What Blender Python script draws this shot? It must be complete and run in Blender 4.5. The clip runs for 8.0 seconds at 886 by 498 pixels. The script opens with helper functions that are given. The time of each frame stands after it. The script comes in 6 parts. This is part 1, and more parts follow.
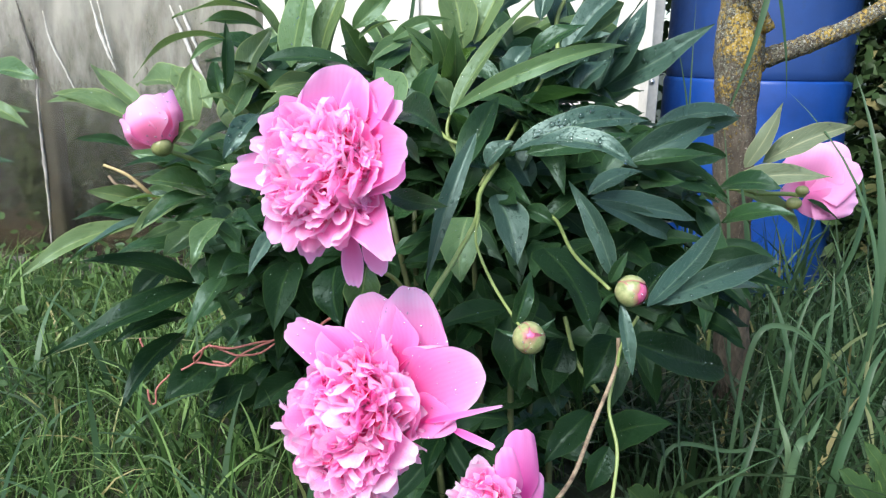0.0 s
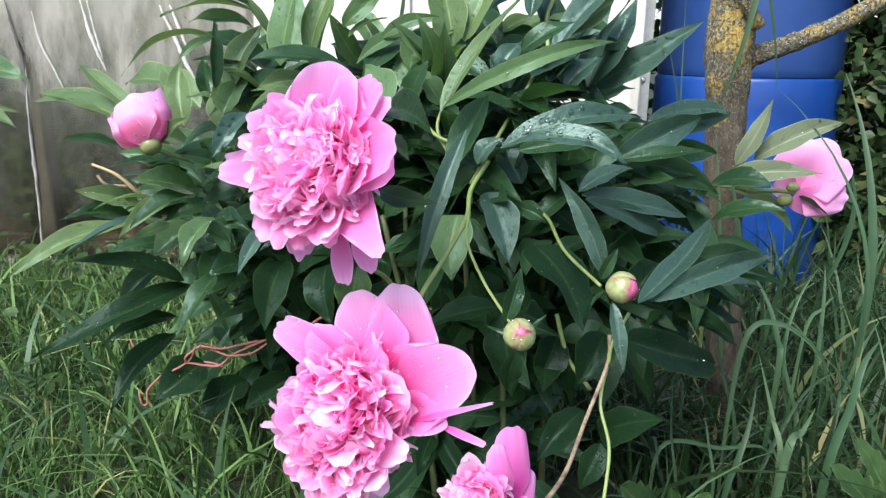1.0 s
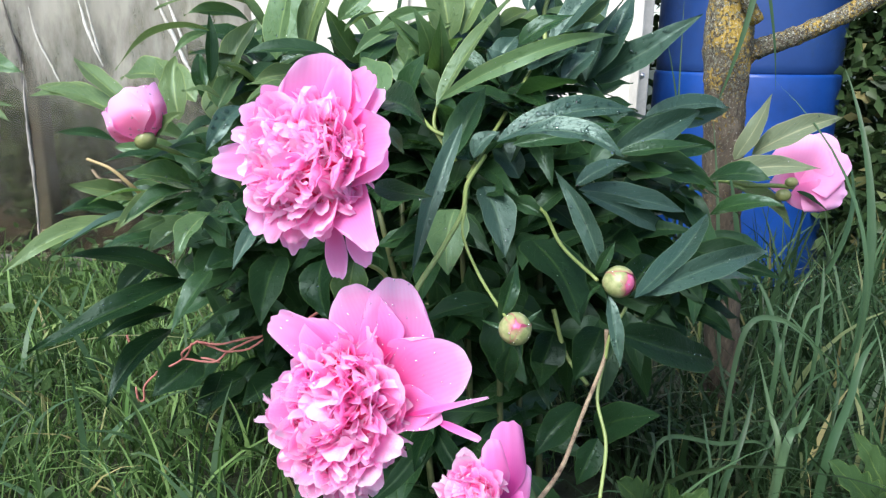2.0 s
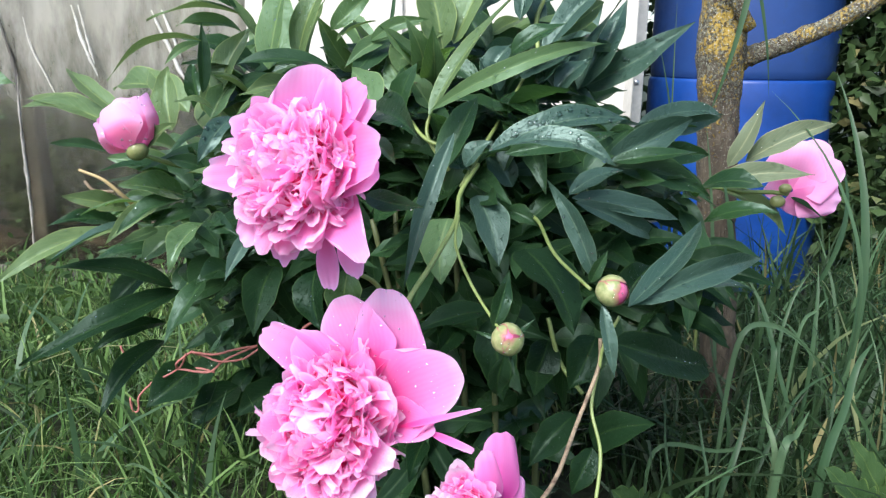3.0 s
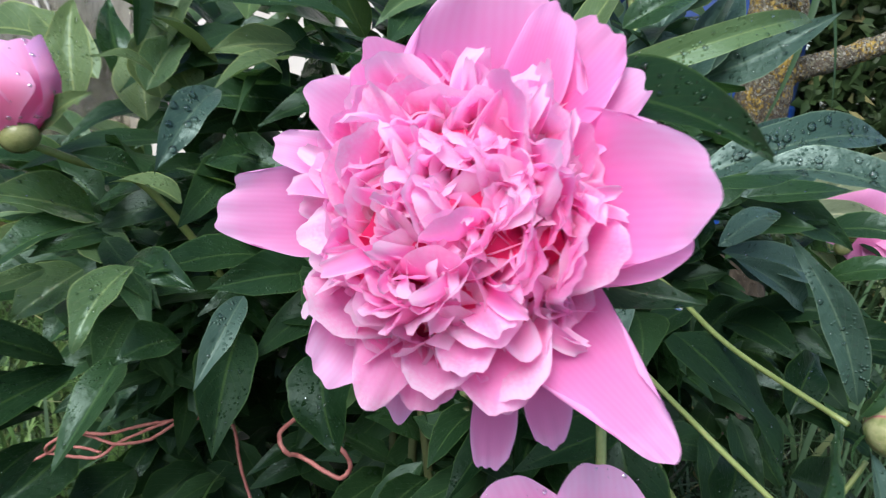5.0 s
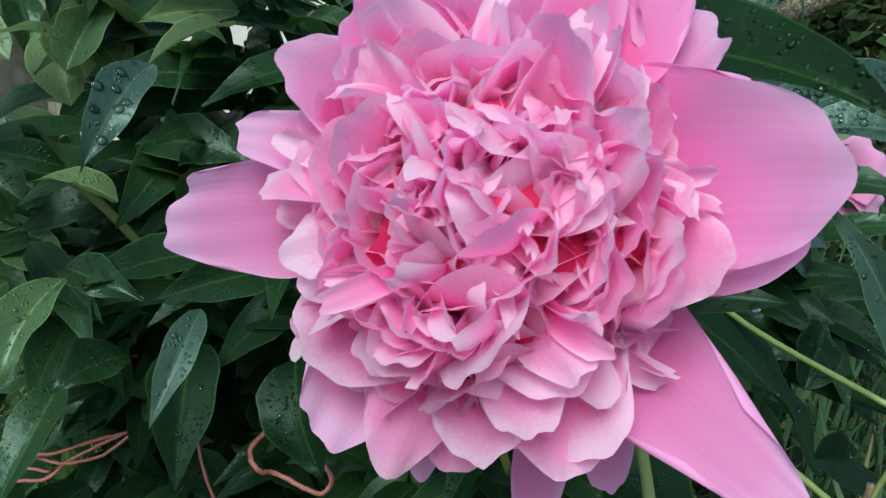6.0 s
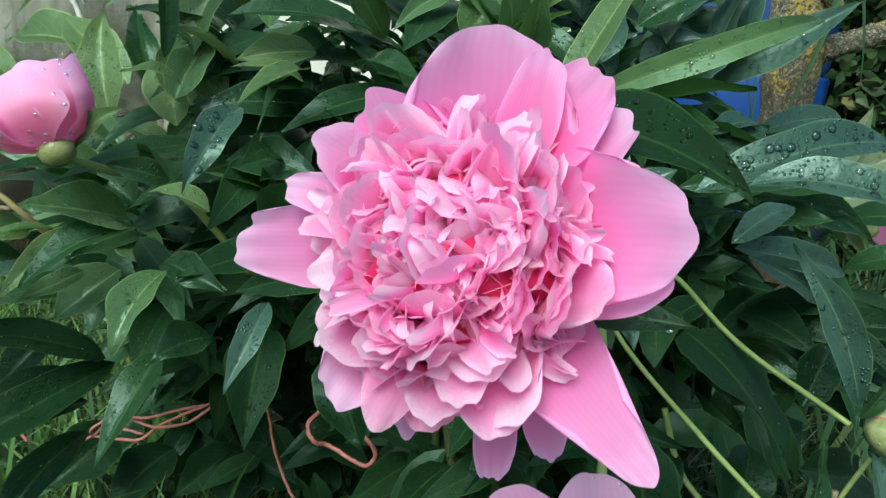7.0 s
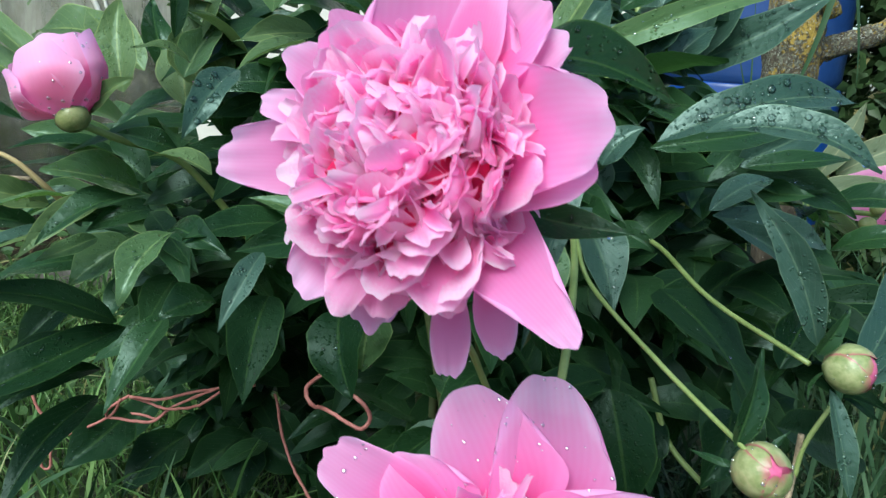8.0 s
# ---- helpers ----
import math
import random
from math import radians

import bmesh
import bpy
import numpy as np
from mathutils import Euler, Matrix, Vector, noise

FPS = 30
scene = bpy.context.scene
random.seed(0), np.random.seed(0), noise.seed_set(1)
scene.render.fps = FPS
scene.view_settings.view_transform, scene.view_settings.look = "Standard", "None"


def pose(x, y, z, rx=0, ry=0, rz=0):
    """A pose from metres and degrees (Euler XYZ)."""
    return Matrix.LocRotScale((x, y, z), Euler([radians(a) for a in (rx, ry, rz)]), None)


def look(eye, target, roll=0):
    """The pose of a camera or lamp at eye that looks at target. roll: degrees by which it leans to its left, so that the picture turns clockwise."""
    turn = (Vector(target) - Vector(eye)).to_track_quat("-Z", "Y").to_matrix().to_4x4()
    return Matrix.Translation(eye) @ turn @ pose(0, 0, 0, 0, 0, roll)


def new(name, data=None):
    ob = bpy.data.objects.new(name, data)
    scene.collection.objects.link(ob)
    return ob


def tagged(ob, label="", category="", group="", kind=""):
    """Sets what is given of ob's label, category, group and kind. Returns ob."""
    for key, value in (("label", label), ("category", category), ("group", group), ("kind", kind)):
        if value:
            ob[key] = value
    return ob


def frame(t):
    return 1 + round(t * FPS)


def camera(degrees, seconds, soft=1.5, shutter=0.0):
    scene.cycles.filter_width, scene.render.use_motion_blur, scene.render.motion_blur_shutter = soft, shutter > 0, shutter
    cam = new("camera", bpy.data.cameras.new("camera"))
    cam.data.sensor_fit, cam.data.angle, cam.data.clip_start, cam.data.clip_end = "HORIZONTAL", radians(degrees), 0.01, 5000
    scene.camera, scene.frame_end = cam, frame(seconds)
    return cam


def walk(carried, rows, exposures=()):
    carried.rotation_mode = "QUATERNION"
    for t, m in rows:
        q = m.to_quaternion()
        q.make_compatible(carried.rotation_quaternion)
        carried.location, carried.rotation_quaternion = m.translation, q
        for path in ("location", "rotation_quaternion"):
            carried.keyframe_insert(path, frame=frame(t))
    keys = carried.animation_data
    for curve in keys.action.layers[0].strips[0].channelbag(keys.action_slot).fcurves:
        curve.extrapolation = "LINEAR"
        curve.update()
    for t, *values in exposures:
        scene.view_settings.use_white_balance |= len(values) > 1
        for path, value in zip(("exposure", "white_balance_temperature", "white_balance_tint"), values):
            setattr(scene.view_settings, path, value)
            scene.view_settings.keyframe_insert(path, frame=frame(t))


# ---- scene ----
cam = camera(60.5, 8.0, 1.3, 0.3)
PATH = [
    (0, (0.061, -0.03, 0.783), (-0.068, 1.9, 0.276), 1.1),
    (0.5, (0.063, -0.031, 0.782), (-0.066, 1.901, 0.28), 0.9),
    (1, (0.064, -0.028, 0.78), (-0.048, 1.904, 0.273), 0.9),
    (1.5, (0.065, -0.025, 0.776), (-0.048, 1.904, 0.261), 1.0),
    (3, (0.072, -0.021, 0.779), (-0.032, 1.914, 0.281), 0.6),
    (3.5, (0.066, -0.007, 0.782), (-0.047, 1.932, 0.306), 1.1),
    (4, (0.05, 0.028, 0.773), (-0.042, 1.972, 0.311), 1.9),
    (4.2, (0.015, 0.089, 0.78), (-0.116, 2.039, 0.353), 1.9),
    (4.5, (-0.043, 0.206, 0.766), (-0.107, 2.176, 0.429), 2.8),
    (4.7, (-0.083, 0.261, 0.751), (-0.006, 2.214, 0.328), 4.4),
    (5.8, (-0.139, 0.393, 0.73), (0.281, 2.279, 0.211), 4.5),
    (6, (-0.131, 0.39, 0.732), (0.252, 2.276, 0.19), 3.3),
    (6.5, (-0.118, 0.36, 0.757), (0.147, 2.271, 0.229), 3.8),
    (7, (-0.109, 0.308, 0.767), (0.058, 2.221, 0.21), 4.4),
    (7.5, (-0.102, 0.282, 0.764), (-0.001, 2.194, 0.186), 3.1),
    (8, (-0.08, 0.261, 0.728), (0.02, 2.198, 0.239), 4.0),
]
walk(cam, [(t, look(eye, target, roll)) for t, eye, target, roll in PATH], [(0.0, 1.04, 6200, 12), (4.0, 1.04, 6200, 13), (4.7, 0.80, 6250, 16), (6.0, 0.10, 6050, -4), (6.5, 0.30, 6150, -12), (7.0, 0.49, 6200, -12), (8.0, 0.56, 5950, -4)])

# ---- light ----
world = bpy.data.worlds.new("overcast_sky")
scene.world = world
world.use_nodes = True
wn = world.node_tree
sky = wn.nodes.new("ShaderNodeTexSky")
sky.sky_type, sky.sun_disc = "NISHITA", False
sky.sun_elevation, sky.sun_rotation = radians(48), radians(207)
sky.air_density, sky.dust_density, sky.ozone_density = 1.0, 1.5, 1.0
wn.links.new(sky.outputs[0], wn.nodes["Background"].inputs[0])
wn.nodes["Background"].inputs[1].default_value = 0.118
sun = new("sun", bpy.data.lights.new("sun", "SUN"))
sun.data.energy, sun.data.angle, sun.data.color = 3.45, radians(36), (1.0, 0.97, 0.94)
sun.matrix_basis = look((-1.35, -2.65, 3.3), (0, 0, 0))


# ---- materials ----
def material(name):
    m = bpy.data.materials.new(name)
    m.use_nodes = True
    return m, m.node_tree.nodes, m.node_tree.links, m.node_tree.nodes["Principled BSDF"]


def math_node(ns, ls, op, a, b=None, c=None):
    n = ns.new("ShaderNodeMath")
    n.operation = op
    for i, v in enumerate((a, b, c)):
        if v is None:
            continue
        if isinstance(v, (int, float)):
            n.inputs[i].default_value = v
        else:
            ls.new(v, n.inputs[i])
    return n.outputs[0]


def ramp(ns, ls, fac, stops):
    n = ns.new("ShaderNodeValToRGB")
    els = n.color_ramp.elements
    while len(els) < len(stops):
        els.new(0.5)
    for e, (p, c) in zip(els, stops):
        e.position, e.color = p, (*c, 1)
    ls.new(fac, n.inputs[0])
    return n.outputs[0]


def noise_node(ns, ls, scale, detail=4, rough=0.55, vec=None, kind="Object"):
    n = ns.new("ShaderNodeTexNoise")
    n.inputs["Scale"].default_value, n.inputs["Detail"].default_value, n.inputs["Roughness"].default_value = scale, detail, rough
    if vec is None:
        vec = ns.new("ShaderNodeTexCoord").outputs[kind]
    ls.new(vec, n.inputs["Vector"])
    return n.outputs["Fac"]


def mix(ns, ls, fac, a, b, how="MIX"):
    n = ns.new("ShaderNodeMix")
    n.data_type, n.blend_type = "RGBA", how
    for sock, v in ((n.inputs[0], fac), (n.inputs[6], a), (n.inputs[7], b)):
        if isinstance(v, (int, float)):
            sock.default_value = v
        elif isinstance(v, tuple):
            sock.default_value = (*v, 1)
        else:
            ls.new(v, sock)
    return n.outputs[2]


def bump(ns, ls, height, strength, dist, bsdf):
    n = ns.new("ShaderNodeBump")
    n.inputs["Strength"].default_value, n.inputs["Distance"].default_value = strength, dist
    ls.new(height, n.inputs["Height"])
    ls.new(n.outputs[0], bsdf.inputs["Normal"])
    return n


def add_translucency(m, amount, colour):
    """Light that shines through a thin leaf or petal."""
    ns, ls = m.node_tree.nodes, m.node_tree.links
    t, mx = ns.new("ShaderNodeBsdfTranslucent"), ns.new("ShaderNodeMixShader")
    if isinstance(colour, tuple):
        t.inputs[0].default_value = (*colour, 1)
    else:
        ls.new(colour, t.inputs[0])
    mx.inputs[0].default_value = amount
    ls.new(ns["Principled BSDF"].outputs[0], mx.inputs[1])
    ls.new(t.outputs[0], mx.inputs[2])
    ls.new(mx.outputs[0], ns["Material Output"].inputs[0])


def leaf_material(name, dark, light, rough, through_colour, amount, gloss=0.38):
    m, ns, ls, b = material(name)
    uv = ns.new("ShaderNodeUVMap").outputs[0]
    sep = ns.new("ShaderNodeSeparateXYZ")
    ls.new(uv, sep.inputs[0])
    u, v = sep.outputs[0], sep.outputs[1]
    side = math_node(ns, ls, "ABSOLUTE", math_node(ns, ls, "SUBTRACT", u, 0.5))
    rand = ns.new("ShaderNodeObjectInfo").outputs["Random"]
    isl = ns.new("ShaderNodeNewGeometry").outputs["Random Per Island"]
    r = math_node(ns, ls, "FRACT", math_node(ns, ls, "ADD", rand, isl))
    patch = noise_node(ns, ls, 28, 5)
    tone = math_node(ns, ls, "ADD", math_node(ns, ls, "MULTIPLY", r, 0.6), math_node(ns, ls, "MULTIPLY", patch, 0.5))
    col = mix(ns, ls, tone, dark, light)
    midrib = math_node(ns, ls, "LESS_THAN", side, 0.022)
    slant = math_node(ns, ls, "SUBTRACT", math_node(ns, ls, "MULTIPLY", v, 9.0), math_node(ns, ls, "MULTIPLY", side, 7.0))
    vein = math_node(ns, ls, "LESS_THAN", math_node(ns, ls, "ABSOLUTE", math_node(ns, ls, "SUBTRACT", math_node(ns, ls, "FRACT", slant), 0.5)), 0.05)
    lines = math_node(ns, ls, "MAXIMUM", midrib, math_node(ns, ls, "MULTIPLY", vein, 0.35))
    pale = (light[0] * 2.1 + 0.01, light[1] * 1.7 + 0.015, light[2] * 1.6)
    col = mix(ns, ls, math_node(ns, ls, "MULTIPLY", lines, 0.55), col, pale)
    margin = math_node(ns, ls, "GREATER_THAN", side, 0.474)
    col = mix(ns, ls, math_node(ns, ls, "MULTIPLY", margin, 0.75), col, pale)
    spots = noise_node(ns, ls, 9, 3)
    brown = math_node(ns, ls, "GREATER_THAN", math_node(ns, ls, "ADD", spots, math_node(ns, ls, "MULTIPLY", side, 0.25)), 0.80)
    col = mix(ns, ls, math_node(ns, ls, "MULTIPLY", brown, 0.5), col, (0.10, 0.07, 0.03))
    ls.new(col, b.inputs["Base Color"])
    wet = noise_node(ns, ls, 38, 4)
    wetness = math_node(ns, ls, "ADD", math_node(ns, ls, "MULTIPLY", wet, 0.6), math_node(ns, ls, "MULTIPLY", math_node(ns, ls, "FRACT", math_node(ns, ls, "MULTIPLY", r, 7.3)), 0.4))
    ls.new(ramp(ns, ls, wetness, [(0.32, (rough * 0.72,) * 3), (0.66, (rough * 1.35,) * 3)]), b.inputs["Roughness"])
    h = math_node(ns, ls, "SUBTRACT", math_node(ns, ls, "ADD", math_node(ns, ls, "MULTIPLY", noise_node(ns, ls, 130, 3), 0.45), math_node(ns, ls, "MULTIPLY", noise_node(ns, ls, 42, 2), 1.1)), math_node(ns, ls, "MULTIPLY", lines, 0.9))
    # fine beads of rain in patches
    bead = ns.new("ShaderNodeTexVoronoi")
    bead.inputs["Scale"].default_value = 330
    ls.new(ns.new("ShaderNodeTexCoord").outputs["Object"], bead.inputs["Vector"])
    dome = math_node(ns, ls, "MAXIMUM", math_node(ns, ls, "SUBTRACT", 0.34, bead.outputs["Distance"]), 0.0)
    where = ramp(ns, ls, noise_node(ns, ls, 60, 3), [(0.46, (0, 0, 0)), (0.60, (1, 1, 1))])
    h = math_node(ns, ls, "ADD", h, math_node(ns, ls, "MULTIPLY", math_node(ns, ls, "MULTIPLY", dome, where), 2.6))
    b.inputs["Specular IOR Level"].default_value = gloss
    b.inputs["Specular Tint"].default_value = (0.74, 1.0, 0.92, 1)
    bump(ns, ls, h, 0.62, 0.0028, b)
    add_translucency(m, amount, through_colour)
    return m


LEAF = leaf_material("peony_leaf_upper_side", (0.0062, 0.0216, 0.0078), (0.0258, 0.0652, 0.0238), 0.34, (0.10, 0.25, 0.05), 0.16, 0.32)
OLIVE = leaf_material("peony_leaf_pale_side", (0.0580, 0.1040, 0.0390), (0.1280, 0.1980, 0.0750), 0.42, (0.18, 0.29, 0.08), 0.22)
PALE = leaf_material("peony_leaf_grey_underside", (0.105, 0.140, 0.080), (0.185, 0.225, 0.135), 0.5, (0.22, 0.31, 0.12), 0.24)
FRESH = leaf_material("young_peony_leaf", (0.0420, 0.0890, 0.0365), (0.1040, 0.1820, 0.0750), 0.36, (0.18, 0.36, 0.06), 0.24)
# darker copy of LEAF with the canopy shade put into its colour
SHADELEAF = leaf_material("shaded_peony_leaf", (0.0024, 0.0107, 0.0039), (0.0101, 0.0301, 0.0103), 0.46, (0.06, 0.17, 0.03), 0.12, 0.16)
# paler teal base: sky sheen painted into the leaf colour
SHEENLEAF = leaf_material("sheen_peony_leaf", (0.0174, 0.0450, 0.0313), (0.0423, 0.0834, 0.0588), 0.36, (0.08, 0.22, 0.07), 0.12, 0.55)
WEED = leaf_material("weed_leaf", (0.0160, 0.0416, 0.0128), (0.0440, 0.0840, 0.0240), 0.55, (0.14, 0.26, 0.05), 0.15, 0.25)


def petal_material(name, base, mid, tip, amount, glow=(0.98, 0.26, 0.63), veined=0.05):
    m, ns, ls, b = material(name)
    sep = ns.new("ShaderNodeSeparateXYZ")
    uv = ns.new("ShaderNodeUVMap").outputs[0]
    ls.new(uv, sep.inputs[0])
    u, v = sep.outputs[0], sep.outputs[1]
    side = math_node(ns, ls, "ABSOLUTE", math_node(ns, ls, "SUBTRACT", u, 0.5))
    rand = ns.new("ShaderNodeObjectInfo").outputs["Random"]
    isl = ns.new("ShaderNodeNewGeometry").outputs["Random Per Island"]
    rand = math_node(ns, ls, "FRACT", math_node(ns, ls, "ADD", rand, isl))
    n = noise_node(ns, ls, 45, 4)
    f = math_node(ns, ls, "ADD", v, math_node(ns, ls, "MULTIPLY", math_node(ns, ls, "SUBTRACT", n, 0.5), 0.22))
    f = math_node(ns, ls, "ADD", f, math_node(ns, ls, "MULTIPLY", math_node(ns, ls, "SUBTRACT", rand, 0.5), 0.24))
    f = math_node(ns, ls, "ADD", f, math_node(ns, ls, "MULTIPLY", math_node(ns, ls, "POWER", math_node(ns, ls, "MULTIPLY", side, 2.0), 4.0), 0.26))
    light = tuple(0.62 * p + 0.38 * q for p, q in zip(mid, tip))
    col = ramp(ns, ls, f, [(0.22, base), (0.56, mid), (0.86, light), (1.02, tip)])
    streak = ns.new("ShaderNodeTexWave")
    streak.bands_direction = "X"
    streak.inputs["Scale"].default_value, streak.inputs["Distortion"].default_value, streak.inputs["Detail"].default_value = 5.5, 3.0, 3
    ls.new(uv, streak.inputs["Vector"])
    veins = math_node(ns, ls, "MULTIPLY", streak.outputs["Fac"], veined)
    col = mix(ns, ls, veins, col, mid, "MULTIPLY")
    ls.new(col, b.inputs["Base Color"])
    b.inputs["Roughness"].default_value = 0.45
    b.inputs["Specular IOR Level"].default_value = 0.18
    h = math_node(ns, ls, "ADD", n, math_node(ns, ls, "MULTIPLY", streak.outputs["Fac"], 0.08))
    bump(ns, ls, h, 0.14, 0.002, b)
    add_translucency(m, amount, mix(ns, ls, 0.45, col, glow))
    return m


PETAL = petal_material("peony_petal", (0.96, 0.055, 0.23), (0.98, 0.290, 0.650), (0.99, 0.83, 0.99), 0.60, (1.0, 0.25, 0.62))
PALEBACK = petal_material("peony_petal_back", (0.78, 0.22, 0.50), (0.86, 0.37, 0.64), (0.90, 0.50, 0.80), 0.4, veined=0.06)
DEEP = petal_material("young_peony_petal", (0.62, 0.06, 0.34), (0.80, 0.20, 0.54), (0.88, 0.42, 0.76), 0.45, veined=0.06)
GUARD = petal_material("peony_guard_petal", (0.88, 0.09, 0.36), (0.94, 0.30, 0.65), (0.97, 0.60, 0.91), 0.58, veined=0.10)


def mottled(name, a, b2, scale, rough, height=0.002, strength=0.4, detail=5):
    m, ns, ls, b = material(name)
    n1, n2 = noise_node(ns, ls, scale, detail, 0.6), noise_node(ns, ls, scale * 7, 3)
    f = math_node(ns, ls, "ADD", math_node(ns, ls, "MULTIPLY", n1, 0.7), math_node(ns, ls, "MULTIPLY", n2, 0.3))
    ls.new(ramp(ns, ls, f, [(0.32, a), (0.68, b2)]), b.inputs["Base Color"])
    ls.new(ramp(ns, ls, n2, [(0.3, (rough * 0.8,) * 3), (0.7, (min(rough * 1.15, 1),) * 3)]), b.inputs["Roughness"])
    bump(ns, ls, f, strength, height, b)
    return m


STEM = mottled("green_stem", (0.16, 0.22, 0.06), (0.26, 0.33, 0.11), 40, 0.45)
# STEM again for deep in the bush, its shade mixed into the colour
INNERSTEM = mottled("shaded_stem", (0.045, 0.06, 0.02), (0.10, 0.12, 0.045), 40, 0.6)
TWIG = mottled("dry_twig", (0.30, 0.22, 0.09), (0.46, 0.37, 0.18), 60, 0.7)
BROWNSTEM = mottled("brown_stem", (0.06, 0.035, 0.022), (0.40, 0.32, 0.20), 85, 0.75, 0.003, 0.8)
BUDGREEN = mottled("bud_sepal_green", (0.13, 0.17, 0.05), (0.30, 0.31, 0.13), 90, 0.35)


def sepal_material():
    """Pale green skin that flushes red along its margin and tip."""
    m, ns, ls, b = material("bud_sepal")
    sep = ns.new("ShaderNodeSeparateXYZ")
    ls.new(ns.new("ShaderNodeUVMap").outputs[0], sep.inputs[0])
    side = math_node(ns, ls, "ABSOLUTE", math_node(ns, ls, "SUBTRACT", sep.outputs[0], 0.5))
    n = noise_node(ns, ls, 160, 4)
    green = ramp(ns, ls, n, [(0.32, (0.15, 0.20, 0.06)), (0.68, (0.34, 0.36, 0.17))])
    rim = math_node(ns, ls, "ADD", math_node(ns, ls, "MULTIPLY", side, 2.0), math_node(ns, ls, "MULTIPLY", math_node(ns, ls, "SUBTRACT", n, 0.5), 0.25))
    tip = math_node(ns, ls, "ADD", sep.outputs[1], math_node(ns, ls, "MULTIPLY", math_node(ns, ls, "SUBTRACT", n, 0.5), 0.3))
    flush = math_node(ns, ls, "MAXIMUM", ramp(ns, ls, rim, [(0.86, (0, 0, 0)), (0.98, (1, 1, 1))]), ramp(ns, ls, tip, [(0.86, (0, 0, 0)), (1.0, (1, 1, 1))]))
    ls.new(mix(ns, ls, math_node(ns, ls, "MULTIPLY", flush, 0.75), green, (0.36, 0.06, 0.11)), b.inputs["Base Color"])
    b.inputs["Roughness"].default_value = 0.38
    bump(ns, ls, n, 0.3, 0.002, b)
    return m


SEPAL = sepal_material()
BUDRED = mottled("bud_sepal_edge", (0.13, 0.015, 0.04), (0.38, 0.07, 0.13), 80, 0.45)
BUDPINK = mottled("bud_petal", (0.42, 0.05, 0.15), (0.70, 0.17, 0.32), 60, 0.4)
SOIL = mottled("dark_soil", (0.035, 0.026, 0.017), (0.09, 0.07, 0.045), 12, 0.95, 0.02, 0.8)
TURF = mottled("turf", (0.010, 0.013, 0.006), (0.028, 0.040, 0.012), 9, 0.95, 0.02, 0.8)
TWINE = mottled("red_twine", (0.30, 0.085, 0.072), (0.47, 0.20, 0.165), 120, 0.7)
WHITE = mottled("white_sheet", (0.56, 0.53, 0.46), (0.70, 0.67, 0.60), 3, 0.5, 0.002, 0.2)
FRAME = mottled("white_frame", (0.44, 0.43, 0.38), (0.64, 0.62, 0.56), 14, 0.45, 0.001, 0.3)
POST = mottled("grey_post", (0.05, 0.045, 0.04), (0.15, 0.14, 0.12), 20, 0.85, 0.003, 0.6)
BATTEN = mottled("weathered_batten", (0.16, 0.15, 0.13), (0.40, 0.38, 0.34), 30, 0.85, 0.003, 0.6)
RIVET = mottled("steel_rivet", (0.5, 0.5, 0.5), (0.65, 0.65, 0.65), 30, 0.3)
RIVET.node_tree.nodes["Principled BSDF"].inputs["Metallic"].default_value = 0.9


def barrel_material(name, darken):
    m, ns, ls, b = material(name)
    n1, n2 = noise_node(ns, ls, 4, 6, 0.65), noise_node(ns, ls, 40, 4)
    col = ramp(ns, ls, n1, [(0.3, (0.003, 0.030, 0.15)), (0.55, (0.005, 0.050, 0.25)), (0.75, (0.014, 0.080, 0.32))])
    dust = math_node(ns, ls, "GREATER_THAN", math_node(ns, ls, "ADD", math_node(ns, ls, "MULTIPLY", n1, 0.7), math_node(ns, ls, "MULTIPLY", n2, 0.4)), 0.66)
    ls.new(mix(ns, ls, math_node(ns, ls, "ADD", math_node(ns, ls, "MULTIPLY", dust, 0.12), darken * 0.5), col, (0.022, 0.046, 0.115)), b.inputs["Base Color"])
    ls.new(ramp(ns, ls, n2, [(0.3, (0.3,) * 3), (0.7, (0.5,) * 3)]), b.inputs["Roughness"])
    bump(ns, ls, n2, 0.1, 0.002, b)
    return m


BLUE = barrel_material("blue_plastic", 0.10)
DARKBLUE = barrel_material("darker_blue_plastic", 1.1)


